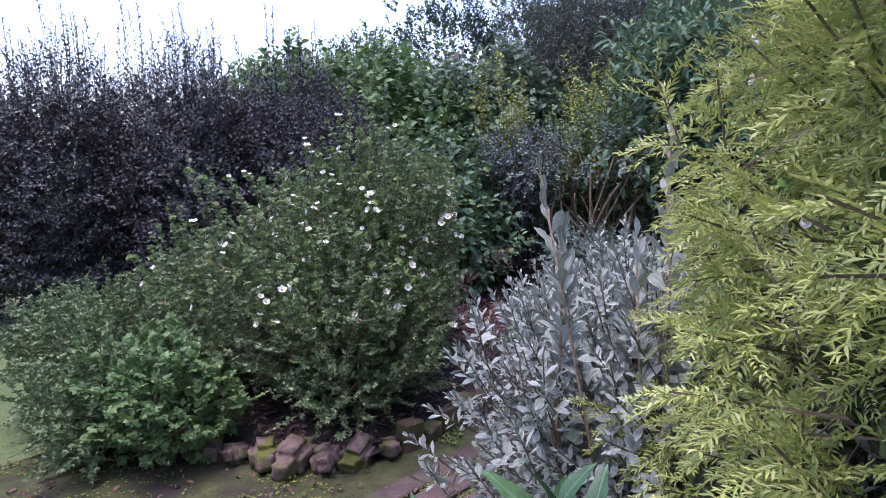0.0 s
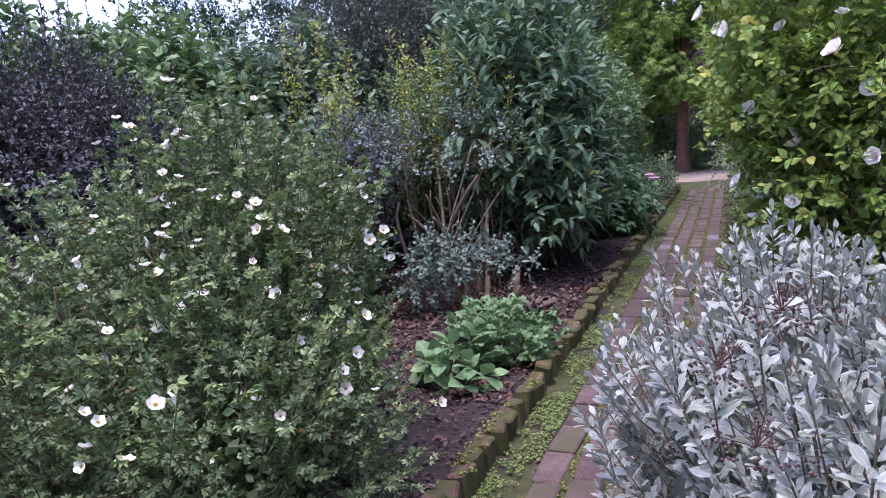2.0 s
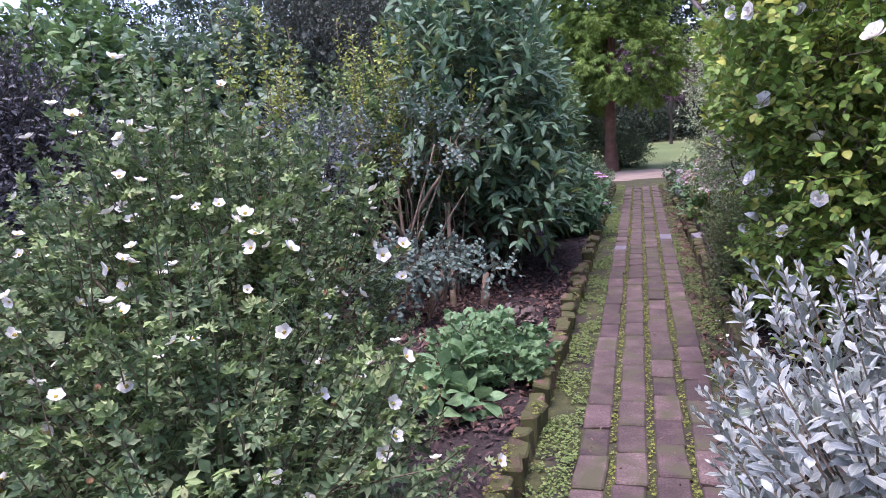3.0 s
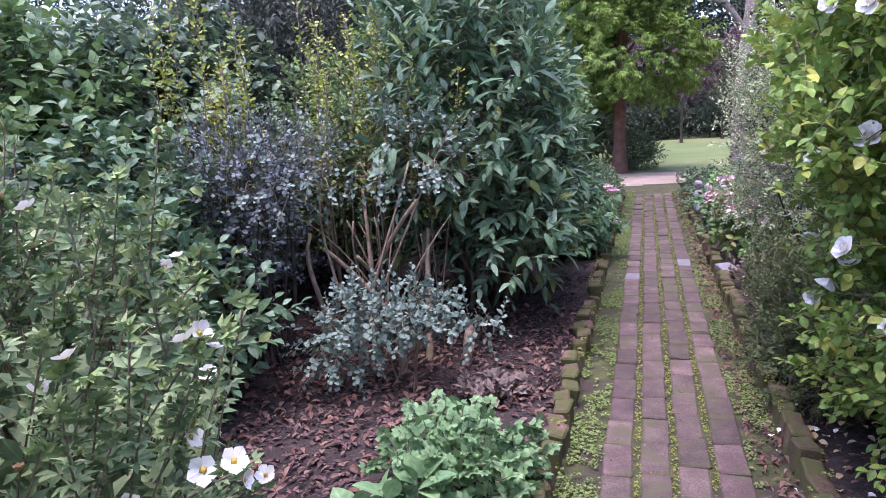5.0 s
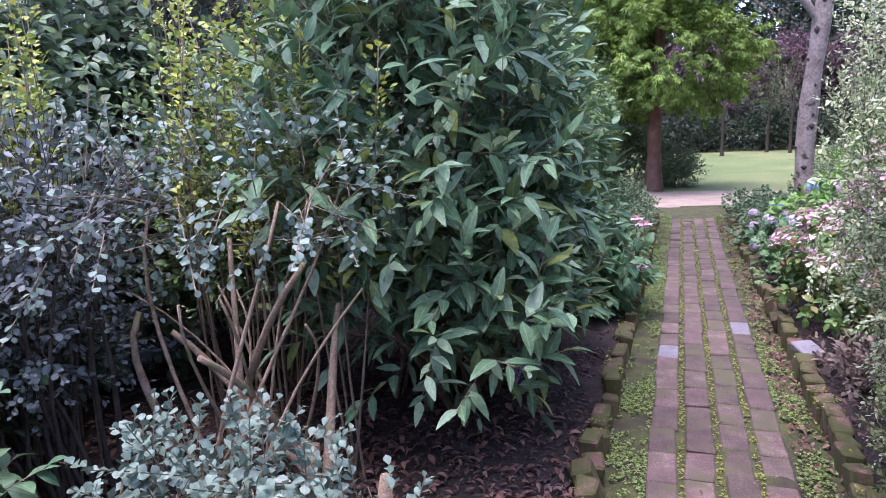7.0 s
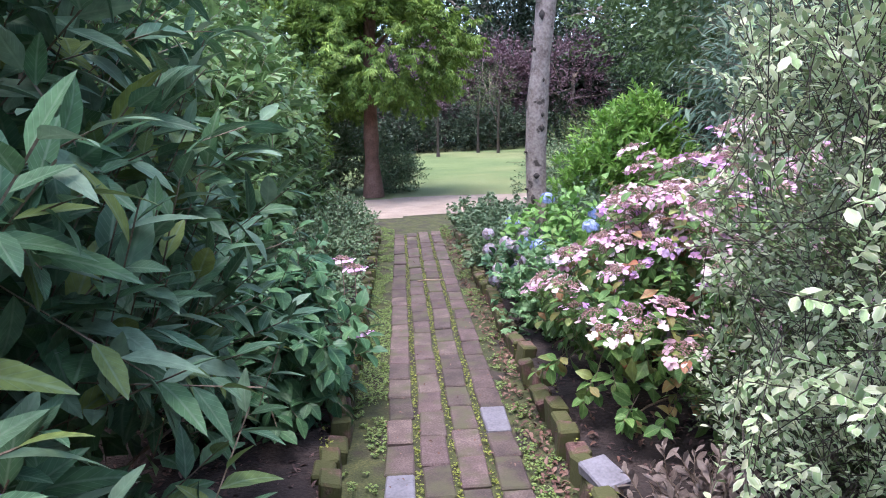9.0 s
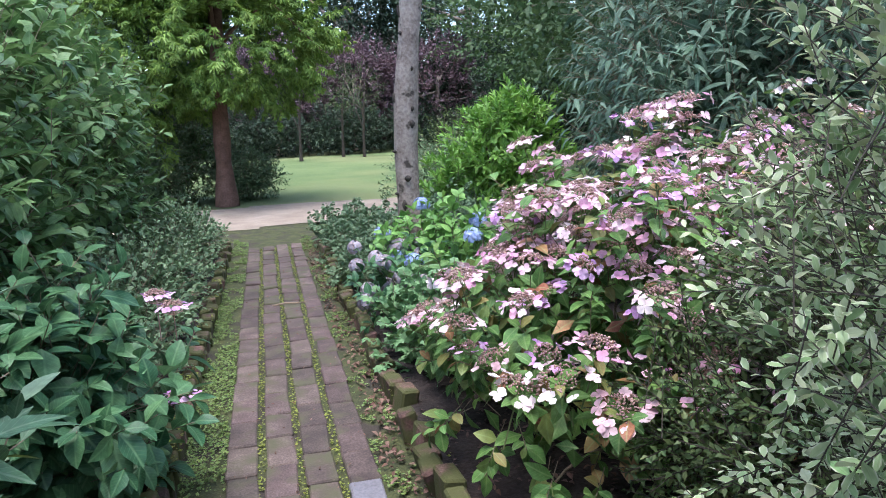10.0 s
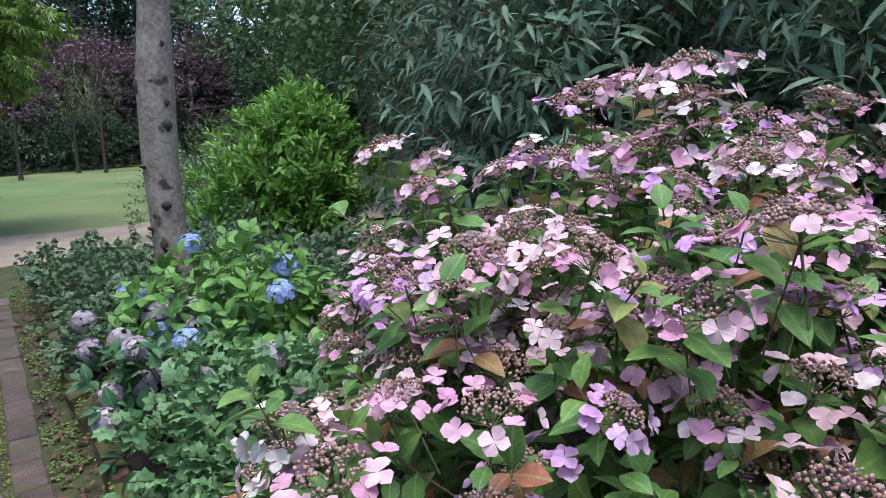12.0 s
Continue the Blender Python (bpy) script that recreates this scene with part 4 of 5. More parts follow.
def spires(x, y, h, count, spread, seed):
    """Slender upright shoots set with small leaves all the way up."""
    rng = np.random.default_rng(seed)
    root = thing("golden_privet", x, y, 0, "upright yellow-green leafy shoots", "shrub", "yellow-green shoots")
    for k in range(count):
        foot = np.array([*rng.normal(0, spread * 0.5, 2), 0.0])
        end = foot + np.array([*rng.normal(0, spread, 2), h * rng.uniform(0.78, 1.04)])
        bow = np.array([*rng.normal(0, 0.05, 2), 0])
        pts = [foot + (end - foot) * t + bow * math.sin(math.pi * t) for t in np.linspace(0, 1, 8)]
        part("stem", one("stem", tube(pts, list(np.linspace(0.006, 0.0015, 8)), 5), [M["twig"]]), root)
        n = 110
        t = rng.uniform(0.42, 1.0, n) ** 0.8
        p = foot + (end - foot) * t[:, None] + bow * np.sin(math.pi * t)[:, None]
        side = unit(rng.normal(size=(n, 3)) * [1, 1, 0.1])
        width = (0.035 + 0.05 * (1 - t))[:, None] * rng.uniform(0.2, 1.0, (n, 1))
        part("foliage", scattered("foliage", [L["round"], L["small_round"]], p + side * width, unit(side + UP * rng.uniform(0.3, 1.4, (n, 1))), unit(UP - 0.3 * side + 0.3 * rng.normal(size=(n, 3))),
                                  rng.uniform(0.75, 1.35, n) * (1.1 - 0.35 * t), [G["yellow"]]), root, kind="stuff")


for k, (x, y, h, count, spread) in enumerate(((-2.55, 5.1, 2.0, 5, 0.05), (-2.3, 5.08, 1.92, 5, 0.05), (-2.08, 5.1, 1.78, 5, 0.06), (-1.85, 5.6, 2.0, 8, 0.1), (-1.52, 5.5, 1.85, 8, 0.1), (-2.42, 5.35, 1.7, 4, 0.1), (-1.25, 5.5, 1.6, 4, 0.08))):
    spires(x, y, h, count, spread, 60 + k)
shrub("mixed_shrub", (-1.95, 6.25, 0), [(0, 0, 1.05, 0.55, 0.6, 0.65)], "leafy green shrub between the cut stems and the hedge", [L["rose"]], G["broad_bright"],
      750, 0.18, 9, seed=69, up=0.6, size=(0.8, 1.2))

# buddleja
bud, rng, P, O, tips = shrub("butterfly_bush", (-1.2, 6.25, 0), [(0.1, 0, 1.25, 0.57, 0.85, 0.75), (0.2, 0.1, 0.65, 0.5, 0.8, 0.5), (-0.1, 0.3, 1.8, 0.5, 0.7, 0.5), (0.34, -0.5, 0.55, 0.3, 0.28, 0.22)],
      "large butterfly bush with long dark green leaves", [L["buddleja"], L["buddleja_b"]], G["buddleja"], 1000, 0.28, 8, seed=70, depth=0.25, zmin=0.4, lump=0.25, up=0.6, wild=0.45, spread=72, tip=25,
      droop=0.12, pairs=True, size=(0.6, 1.1), branches=24, inner=0.6, branch_r=(0.016, 0.005), base_spread=0.14, singles=280, near=(-0.3, 5.0, 1.1),
      keep=lambda q: (q[:, 0] < -0.42 - 0.05 * np.sin(q[:, 1] * 9)))
for mesh, pos in ((FM["violet"][0], (0.53, -0.56, 0.46)), (FM["rust"][0], (0.43, -0.52, 0.47)), (FM["violet"][0], (0.62, -0.5, 0.88)), (FM["rust"][0], (0.6, -0.52, 0.93)), (FM["violet"][0], (0.35, -0.2, 1.6))):
    ob = part("flower_spike", mesh, bud)
    ob.matrix_local = Matrix.Translation(pos) @ Matrix.Rotation(radians(-80), 4, "X") @ Matrix.Rotation(0.2, 4, "Z")

# plants along the path past the butterfly bush
hy, rng, P, O, tips = shrub("dark_hydrangea", (-0.8, 7.9, 0), [(0, 0, 0.32, 0.42, 0.48, 0.36)], "hydrangea with large glossy dark leaves beside the path", [L["hydrangea"], L["hydrangea_b"]], G["hydrangea_dark"],
      230, 0.15, 7, seed=75, pairs=True, up=0.6, size=(0.7, 1.15), spread=75, droop=0.2, singles=200, near=(-0.3, 7.4, 0.5), keep=lambda q: q[:, 0] < -0.28)
sel = [(0.42, 0.3, 0.55), (0.36, 0.36, 0.58), (0.44, 0.1, 0.3)]
for q in sel:
    ob = part("flower_head", FM["phlox"][0], hy)
    ob.location = q
for k, (x, y, h, r) in enumerate(((-0.85, 8.6, 0.55, 0.4), (-0.85, 9.4, 0.5, 0.42), (-0.85, 10.3, 0.5, 0.42), (-0.85, 11.2, 0.5, 0.42), (-0.85, 12.0, 0.45, 0.4))):
    shrub("low_edging_shrub", (x, y, 0), [(0, 0, h * 0.5, r, r * 1.2, h * 0.55)], "low dark green shrub at the path's edge", [L["rose"]], G["cover"],
          480, 0.1, 7, group="low shrubs beside the path", seed=80 + k, size=(0.7, 1.1), up=0.5, keep=lambda q: q[:, 0] < -0.31)
for k, (x, y, h, r) in enumerate(((-1.35, 8.3, 1.9, 0.6), (-1.5, 9.5, 2.2, 0.7), (-1.45, 10.8, 2.1, 0.65))):
    shrub("leafy_tall_shrub", (x, y, 0), [(0, 0, h * 0.6, r, r, h * 0.42), (0.1, 0, h * 0.3, r * 0.8, r * 0.8, h * 0.3)], "tall loose shrub with long green leaves", [L["narrow"], L["broad"]], G["broad_bright"],
          620, 0.22, 8, group="tall shrubs beside the path", seed=90 + k, size=(0.8, 1.3), up=0.6, droop=0.2, keep=lambda q: q[:, 0] < -0.7)

# low plants in the long border
shrub("lady_mantle", (-0.68, 3.95, 0), [(0, 0, 0.14, 0.26, 0.24, 0.17)], "pale green lobed leaves of a low clump", [L["lobed"]], G["geranium"], 170, 0.06, 3, category="plant", seed=100, up=0.8, size=(0.55, 0.9), face_up=0.9, branches=6, branch_r=(0.003, 0.002))
shrub("hosta_like_clump", (-0.78, 3.62, 0), [(0, 0, 0.1, 0.14, 0.14, 0.12)], "clump of long oval green leaves", [L["hydrangea"]], G["geranium"], 22, 0.06, 3, category="plant", seed=101, up=0.5, size=(0.8, 1.2), face_up=0.8, branches=0)
shrub("coral_bells", (-0.75, 4.72, 0), [(0, 0, 0.07, 0.13, 0.13, 0.09)], "low clump of dark bronze leaves", [L["lobed"]], G["bronze"], 30, 0.04, 3, category="plant", seed=102, up=0.8, size=(0.6, 0.9), face_up=0.9, branches=0)

# ---- shrub border: silver bush, golden yew, rose ----
keep_silver = lambda q: (q[:, 0] > 0.3 - 0.22 * (q[:, 1] > 2.0)) & (q[:, 1] > 1.45)
sil, rng, P, O, tips = shrub("silver_bush", (0.78, 2.15, 0), [(0, 0, 0.45, 0.6, 0.65, 0.42), (-0.25, 0.25, 0.45, 0.4, 0.48, 0.38), (0.15, -0.25, 0.52, 0.45, 0.36, 0.38)],
      "rounded silver-grey felted shrub overhanging the path", [L["silver"], L["silver_b"]], G["silver"], 1750, 0.1, 15, seed=110, depth=0.2, up=1.1, wild=0.28, spread=78, tip=14,
      size=(0.5, 0.82), face_up=0.12, taper=0.5, inner=1.2, branches=24, branch_r=(0.012, 0.004), base_spread=0.1, stem_r=0.0018, singles=260, near=(0.3, 2.0, 0.85), keep=keep_silver)
n = 9
A = np.array([[0.02 + 0.1 * math.sin(k * 2.3), -0.42 + 0.1 * math.cos(k * 1.9), 0.58 + (0.07 * k) % 0.22] for k in range(n)])
p, yy, nn, ss, a, b = shoots(rng, A, np.tile(UP, (n, 1)), 0.36, 18, up=1.0, wild=0.18, spread=62, tip=12, size=(0.9, 1.25), face_up=0.15)
wands = thing("silver_shrub", 0.78, 2.15, 0, "tall silver-leaved stems with withered flower heads", "shrub")
leaf_parts([one("leaf", L["silver"], [G["silver"]])], wands, p, yy, nn, ss)
for i in range(n):
    part("stem", one("stem", tube([[a[i][0] * 0.6, a[i][1] * 0.6, -0.02], a[i] * [0.9, 0.9, 0.6], a[i], b[i]], [0.008, 0.006, 0.004, 0.002]), [M["old_stem"]]), wands)

withered = one("withered_head", joined([(bead(0.005), at(*(np.array([0.05, 0.05, 0.03]) * rngf.normal(size=3))), 0) for _ in range(60)]
                                       + [(rod(0.07, 0.0012), rot("Z", rngf.uniform(0, 360)) @ rot("X", rngf.uniform(10, 80)), 0) for _ in range(14)]), [plain("withered_brown", [(0.11, 0.065, 0.06), (0.16, 0.1, 0.09), (0.08, 0.05, 0.045)])])
for q in ((-0.42, -0.42, 0.86), (-0.38, -0.5, 0.8), (-0.35, -0.38, 0.92), (-0.2, -0.62, 0.62), (-0.12, -0.6, 0.7)):
    ob = part("withered_head", withered, wands, kind="stuff")
    ob.matrix_local = Matrix.Translation(q) @ Matrix.Rotation(q[0] * 9, 4, "Z") @ Matrix.Scale(0.6, 4)

# Inner leaves in dark olive put shade into the gaps between sprays.
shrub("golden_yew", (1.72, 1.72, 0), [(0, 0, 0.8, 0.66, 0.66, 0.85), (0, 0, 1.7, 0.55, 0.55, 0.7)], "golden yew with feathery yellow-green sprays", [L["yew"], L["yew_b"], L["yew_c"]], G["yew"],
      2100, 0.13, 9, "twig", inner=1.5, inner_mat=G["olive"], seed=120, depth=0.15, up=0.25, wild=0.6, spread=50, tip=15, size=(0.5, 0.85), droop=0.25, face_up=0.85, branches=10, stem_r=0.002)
sp, rng, P, O, tips = shrub("spurge", (0.92, 1.2, 0), [(0, 0, 0.47, 0.1, 0.1, 0.06)], "green spurge stems with long narrow leaves", [L["buddleja"]], G["hydrangea_dark"], 5, 0.18, 10, category="plant", seed=121, up=2.5, wild=0.15, spread=70, tip=25,
      size=(0.9, 1.25), branches=4, branch_r=(0.006, 0.004), base_spread=0.03)

PETAL = one("petal", leaf(0.04, 0.038, 4, 0.3, -0.25, 0.65, 0.0), [F["blush"]])


def add_petals(bloom, rng):
    """Two rings of loose outer petals round a bloom."""
    for size, cup, ring in ((1.0, 18, 0), (0.85, 42, 31)):
        for k in range(5):
            ob = part("petal", PETAL, bloom)
            ob.matrix_local = Matrix.Rotation(radians(72 * k + ring + rng.uniform(-10, 10)), 4, "Z") @ Matrix.Rotation(radians(cup + rng.uniform(-12, 10)), 4, "X") @ Matrix.Scale(size, 4)


ro, rng, P, O, tips = shrub("white_rose", (0.92, 4.2, 0), [(0, 0, 0.95, 0.56, 0.62, 0.55), (0, 0.05, 1.5, 0.68, 0.62, 0.55), (0, 0.1, 0.45, 0.45, 0.5, 0.35), (-0.45, 0, 1.3, 0.3, 0.45, 0.4)], "tall rose bush with fresh green leaves and white blooms", [L["rose"]], G["rose"],
      2300, 0.17, 10, seed=130, depth=0.2, up=0.5, wild=0.45, size=(0.8, 1.3), branches=22, branch_r=(0.011, 0.004), base_spread=0.1, keep=lambda q: q[:, 0] > 0.24 + 0.12 * (q[:, 2] < 1.0))
top = rng.choice(np.flatnonzero((O[:, 0] < 0.15) & (O[:, 1] < 0.6) & (P[:, 2] > 0.5)), 64, replace=False)
Y, N = up_ways(rng, 64, 0.4)
N = unit(0.5 * N + O[top] + np.array([-0.5, -0.5, 0]))
set_flowers(ro, FM["rose"], rng, tips[top] + 0.02 * O[top], Y, N, (0.8, 1.2), "rose_bloom")
for bloom in [o for o in ro.children if o.name.startswith("rose_bloom")]:
    add_petals(bloom, rng)
for k, (x, y) in enumerate(((0.72, 4.95), (0.7, 5.35))):
    shrub("box_bush", (x, y, 0), [(0, 0, 0.32, 0.4, 0.34, 0.33)], "dense dark green small-leaved low bush", [L["tiny"]], G["olive"], 1000, 0.08, 12, group="low bushes under the rose", seed=140 + k, size=(0.9, 1.3), depth=0.15, keep=lambda q: q[:, 0] > 0.33)

# variegated shrub and hydrangeas
shrub("variegated_shrub", (0.9, 5.98, 0), [(0, 0, 0.95, 0.7, 0.55, 0.5), (0.05, -0.05, 1.4, 0.62, 0.5, 0.45), (-0.1, 0.1, 0.5, 0.48, 0.45, 0.35), (-0.45, 0, 1.05, 0.36, 0.4, 0.3)], "loose shrub with small cream-edged leaves", [L["slim"]], G["variegated"],
      4300, 0.13, 14, "dark_twig", stem_r=0.0008, inner=0, seed=150, depth=0.25, up=0.35, wild=0.5, size=(0.58, 1.0), branches=9, branch_r=(0.008, 0.003), base_spread=0.1, pairs=True, keep=lambda q: (q[:, 0] > 0.2 + 0.3 * (q[:, 1] - 5.7) + 0.15 * (q[:, 2] < 0.6)) & (q[:, 1] < 6.55))
shrub("olive_shrub", (1.35, 6.8, 0), [(0, 0, 0.66, 0.45, 0.45, 0.52), (-0.18, 0.2, 0.4, 0.36, 0.42, 0.34)], "fine olive-green shrub mingling with the hydrangea", [L["tiny"]], G["olive"],
      2200, 0.13, 12, "dark_twig", inner=0, seed=151, depth=0.25, up=0.3, wild=0.5, size=(0.9, 1.5), branches=7, branch_r=(0.007, 0.003), keep=lambda q: q[:, 0] > 0.72)
shrub("sage_clump", (0.68, 6.75, 0), [(0, 0, 0.1, 0.2, 0.22, 0.14)], "low clump of dusky bronze leaves", [L["silver"]], G["bronze"], 60, 0.08, 7, category="plant", seed=152, size=(0.6, 1.0), up=0.8, branches=0)

hyd, rng, P, O, tips = shrub("pink_hydrangea", (1.34, 7.85, 0), [(0, 0, 0.48, 0.75, 0.66, 0.44), (0.05, 0.1, 0.68, 0.52, 0.5, 0.32), (-0.42, -0.15, 0.36, 0.52, 0.55, 0.32), (0.75, 0.3, 0.6, 0.6, 0.5, 0.42)], "spreading lacecap hydrangea covered in pink flower heads", [L["hydrangea"], L["hydrangea_b"]], G["hydrangea"],
      640, 0.12, 8, seed=160, depth=0.16, up=0.7, wild=0.35, pairs=True, spread=75, tip=45, droop=0.15, size=(0.45, 0.85), inner=0.5, branches=26, base_spread=0.12, singles=290, near=(0.3, 7.0, 0.9), keep=lambda q: q[:, 0] > 0.24 + 0.12 * (q[:, 2] < 0.3))
count = 270
top = rng.choice(np.flatnonzero((O[:, 2] > -0.05) & (P[:, 2] > 0.22)), count, replace=False)
Y, N = up_ways(rng, count, 0.25)
N = unit(N + 0.6 * O[top])
R = bases(Y, N)
at_head = P[top] + 0.07 * O[top] + np.array([0, 0, 0.065])
kinds = ("pale_pink", "white_pink", "pink", "pink", "pink", "pale_pink", "mauve", "pink")
for i in range(count):
    r, dome = DOMES[i % 5]
    head = part("flower_head", dome, hyd)
    m = Matrix((R[i] * rng.uniform(0.75, 1.1)).tolist()).to_4x4()
    m.translation = at_head[i]
    head.matrix_local = m
    k = int(rng.integers(8, 13))
    colour = kinds[int(rng.integers(8))]
    for f in range(k):
        t = 6.283 * f / k + rng.uniform(-0.3, 0.3)
        q = r * rng.uniform(0.85, 1.2)
        ob = part("floret", FLORETS[colour][int(rng.integers(4))], head)
        ob.matrix_local = pose(q * math.cos(t), q * math.sin(t), rng.uniform(-0.012, 0.014)) @ Matrix.Rotation(t - math.pi / 2, 4, "Z") @ Matrix.Rotation(radians(rng.uniform(-65, 15)), 4, "X") @ Matrix.Rotation(rng.uniform(0, 1.57), 4, "Z")

cr, rng, P, O, tips = shrub("geranium_clump", (0.82, 8.7, 0), [(0, 0, 0.2, 0.4, 0.42, 0.25)], "soft green geranium leaves spilling to the path", [L["lobed"]], G["geranium"], 330, 0.08, 4, category="plant", seed=170, up=0.6, size=(0.55, 0.95), face_up=0.85, branches=0, keep=lambda q: q[:, 0] > 0.36)
fad, rng, P, O, tips = shrub("faded_hydrangea", (0.72, 9.35, 0), [(0, 0, 0.2, 0.34, 0.4, 0.24)], "hydrangea with faded lilac flower heads", [L["hydrangea_b"]], G["hydrangea_dark"], 80, 0.1, 6, seed=171, size=(0.6, 0.9), pairs=True, branches=8, keep=lambda q: q[:, 0] > 0.38)
Y, N = up_ways(rng, 30, 0.3)
set_flowers(fad, FM["faded"], rng, np.stack([rng.uniform(-0.32, 0.2, 30), rng.uniform(-0.45, 0.4, 30), rng.uniform(0.2, 0.44, 30)], 1), Y, unit(N + np.array([-0.4, -0.4, 0])), (0.8, 1.1), "flower_head")
blu, rng, P, O, tips = shrub("blue_hydrangea", (1.0, 9.45, 0), [(0, 0.1, 0.3, 0.42, 0.5, 0.3)], "green hydrangea with a few blue mophead flowers", [L["hydrangea"]], G["fresh"], 190, 0.12, 7, seed=172, size=(0.55, 0.9), pairs=True, spread=75, branches=10)
for q in ((-0.38, 0.3, 0.48), (-0.3, -0.2, 0.4), (0.02, -0.25, 0.52), (-0.1, 0.45, 0.62), (-0.35, 0.0, 0.38), (0.1, -0.1, 0.58), (-0.2, -0.35, 0.33)):
    ob = part("flower_head", FM["blue"][len(blu.children) % 2], blu)
    ob.location = q
for k, (x, y, h, r) in enumerate(((0.72, 10.4, 0.32, 0.4), (0.8, 11.3, 0.34, 0.42), (0.75, 12.1, 0.34, 0.42), (1.6, 10.4, 0.45, 0.5), (1.5, 11.6, 0.5, 0.55), (2.3, 10.6, 0.5, 0.55), (1.75, 9.6, 0.35, 0.4))):
    shrub("ground_cover", (x, y, 0), [(0, 0, h * 0.45, r, r * 1.1, h * 0.6)], "low grey-green leafy ground cover", [L["lobed"]], G["cover"], 230, 0.1, 5, group="leafy ground cover", category="plant", seed=180 + k, size=(0.45, 0.75), up=0.5, branches=0, keep=lambda q: q[:, 0] > 0.3)
shrub("bright_laurel", (2.3, 12.2, 0), [(0, 0, 0.72, 0.6, 0.6, 0.52), (-0.2, 0, 0.4, 0.62, 0.55, 0.36), (0.12, 0, 1.1, 0.32, 0.34, 0.26)], "bright green rounded shrub with glossy leaves", [L["laurel"]], G["laurel"], 620, 0.13, 9, seed=190, up=0.7, size=(0.8, 1.2), spread=55)
for k, (x, y, h, r) in enumerate(((2.6, 9.2, 2.0, 0.7), (3.2, 10.0, 2.6, 0.9), (3.1, 8.2, 2.3, 0.8), (3.0, 7.0, 2.3, 0.8), (3.7, 11.2, 2.6, 0.9))):
    shrub("willow_leaved_shrub", (x, y, 0), [(0, 0, h * 0.6, r, r, h * 0.42), (0, 0, h * 0.3, r * 0.85, r * 0.85, h * 0.3)], "tall arching shrub with long narrow grey-green leaves", [L["willow"], L["narrow"]], G["willow"],
          620, 0.35, 9, group="tall arching shrubs", seed=200 + k, up=0.5, droop=0.5, size=(0.7, 1.15), pairs=True)
for k, (x, y, h, r) in enumerate(((2.9, 5.6, 2.4, 0.9), (2.7, 4.2, 2.4, 0.85), (2.9, 2.8, 2.3, 0.9))):
    shrub("border_shrub", (x, y, 0), [(0, 0, h * 0.55, r, r, h * 0.48)], "tall green shrub closing the border's back", [L["rose"]], G["olive"],
          700, 0.25, 9, group="shrubs behind the rose", seed=210 + k, up=0.5, size=(0.9, 1.5))


# ---- trees ----
def tree(name, x, y, h, trunk_r, blobs, label, template, mat, bark, n, length, leaves, seed, bend=0.12, limbs=7, trunk_top=0.7, group="", wav=0.0, **kw):
    rng = np.random.default_rng(seed)
    root = thing(name, x, y, -0.03, label, "tree", group)
    q, r = [], []
    for i in range(15):
        t = i / 14
        q.append([bend * t * t * h * 0.3 - wav * math.sin(t * 7.6), 0.5 * wav * math.sin(t * 11), h * trunk_top * t])
        flare = 1.35 if i == 0 else 1.12 if i == 1 else 1
        r.append(trunk_r * flare * (1 - 0.45 * t) * (1 + 0.1 * math.sin(i * 2.3 + seed)))
    part("trunk", one("trunk", tube(q, r, 14), [M[bark]]), root)
    P, O = crown_points(rng, blobs, n, kw.pop("depth", 0.3), 0.1, 0.25)
    for k in range(limbs):
        s = q[6 + k * 8 // limbs]
        e = P[rng.integers(len(P))] * 0.9
        m = (np.array(s) + e) / 2 + rng.normal(0, 0.1, 3)
        part("limb", one("limb", tube([s, m, e], [trunk_r * 0.4, trunk_r * 0.22, trunk_r * 0.06], 7), [M[bark]]), root)
    p, yy, nn, ss, a, b = shoots(rng, P, O, length, leaves, **kw)
    part("crown", scattered("crown", template, p, yy, nn, ss, [mat]), root)
    return root


tree("grey_tree", 0.935, 10.2, 5.5, 0.088, [(0.2, 0.3, 4.3, 1.5, 1.5, 0.9)], "grey-barked tree with a wavy knotted trunk", [L["far_small"]], G["tree"], "bark", 900, 0.35, 8, 301, bend=0.06, wav=0.055, trunk_top=0.85)
gt = bpy.data.objects["grey_tree"]
kn = one("knot", joined([(tube([[0, 0, -0.02], [0, 0.012, 0.0], [0, 0.016, 0.012], [0, 0.01, 0.03]], [0.004, 0.016, 0.018, 0.006], 8), ID, None)]), [M["dark_twig"]])
for i, z in enumerate((0.62, 0.8, 0.98, 1.15, 1.32, 1.5, 1.72, 1.95, 2.2, 0.7, 1.25, 1.85)):
    t = z / (5.5 * 0.85)
    cx, cy = 0.06 * t * t * 5.5 * 0.3 - 0.055 * math.sin(t * 7.6), 0.0275 * math.sin(t * 11)
    r, a = 0.088 * (1 - 0.45 * t), -2.1 + 0.9 * math.sin(i * 2.7)
    ob = part("knot", kn, gt)
    ob.matrix_local = Matrix.Translation((cx + r * math.cos(a), cy + r * math.sin(a), z)) @ Matrix.Rotation(a - math.pi / 2, 4, "Z") @ Matrix.Diagonal((1.0 + 0.5 * math.sin(i), 0.6, 0.9 + 0.5 * math.cos(i * 1.7), 1))
tree("cypress", -0.62, 16.4, 6.5, 0.13, [(0.35, -0.2, 2.35, 1.35, 1.4, 0.85), (-0.9, 0, 2.2, 1.0, 1.2, 1.0), (0, 0, 3.9, 1.3, 1.3, 1.0), (-0.3, 0, 5.2, 0.9, 0.9, 1.0)], "cypress with hanging bright green sprays and reddish trunk", [L["spray"]], G["cypress"], "red_bark", 2400, 0.3, 7, 302, droop=0.5, up=0.0, size=(0.7, 1.2))
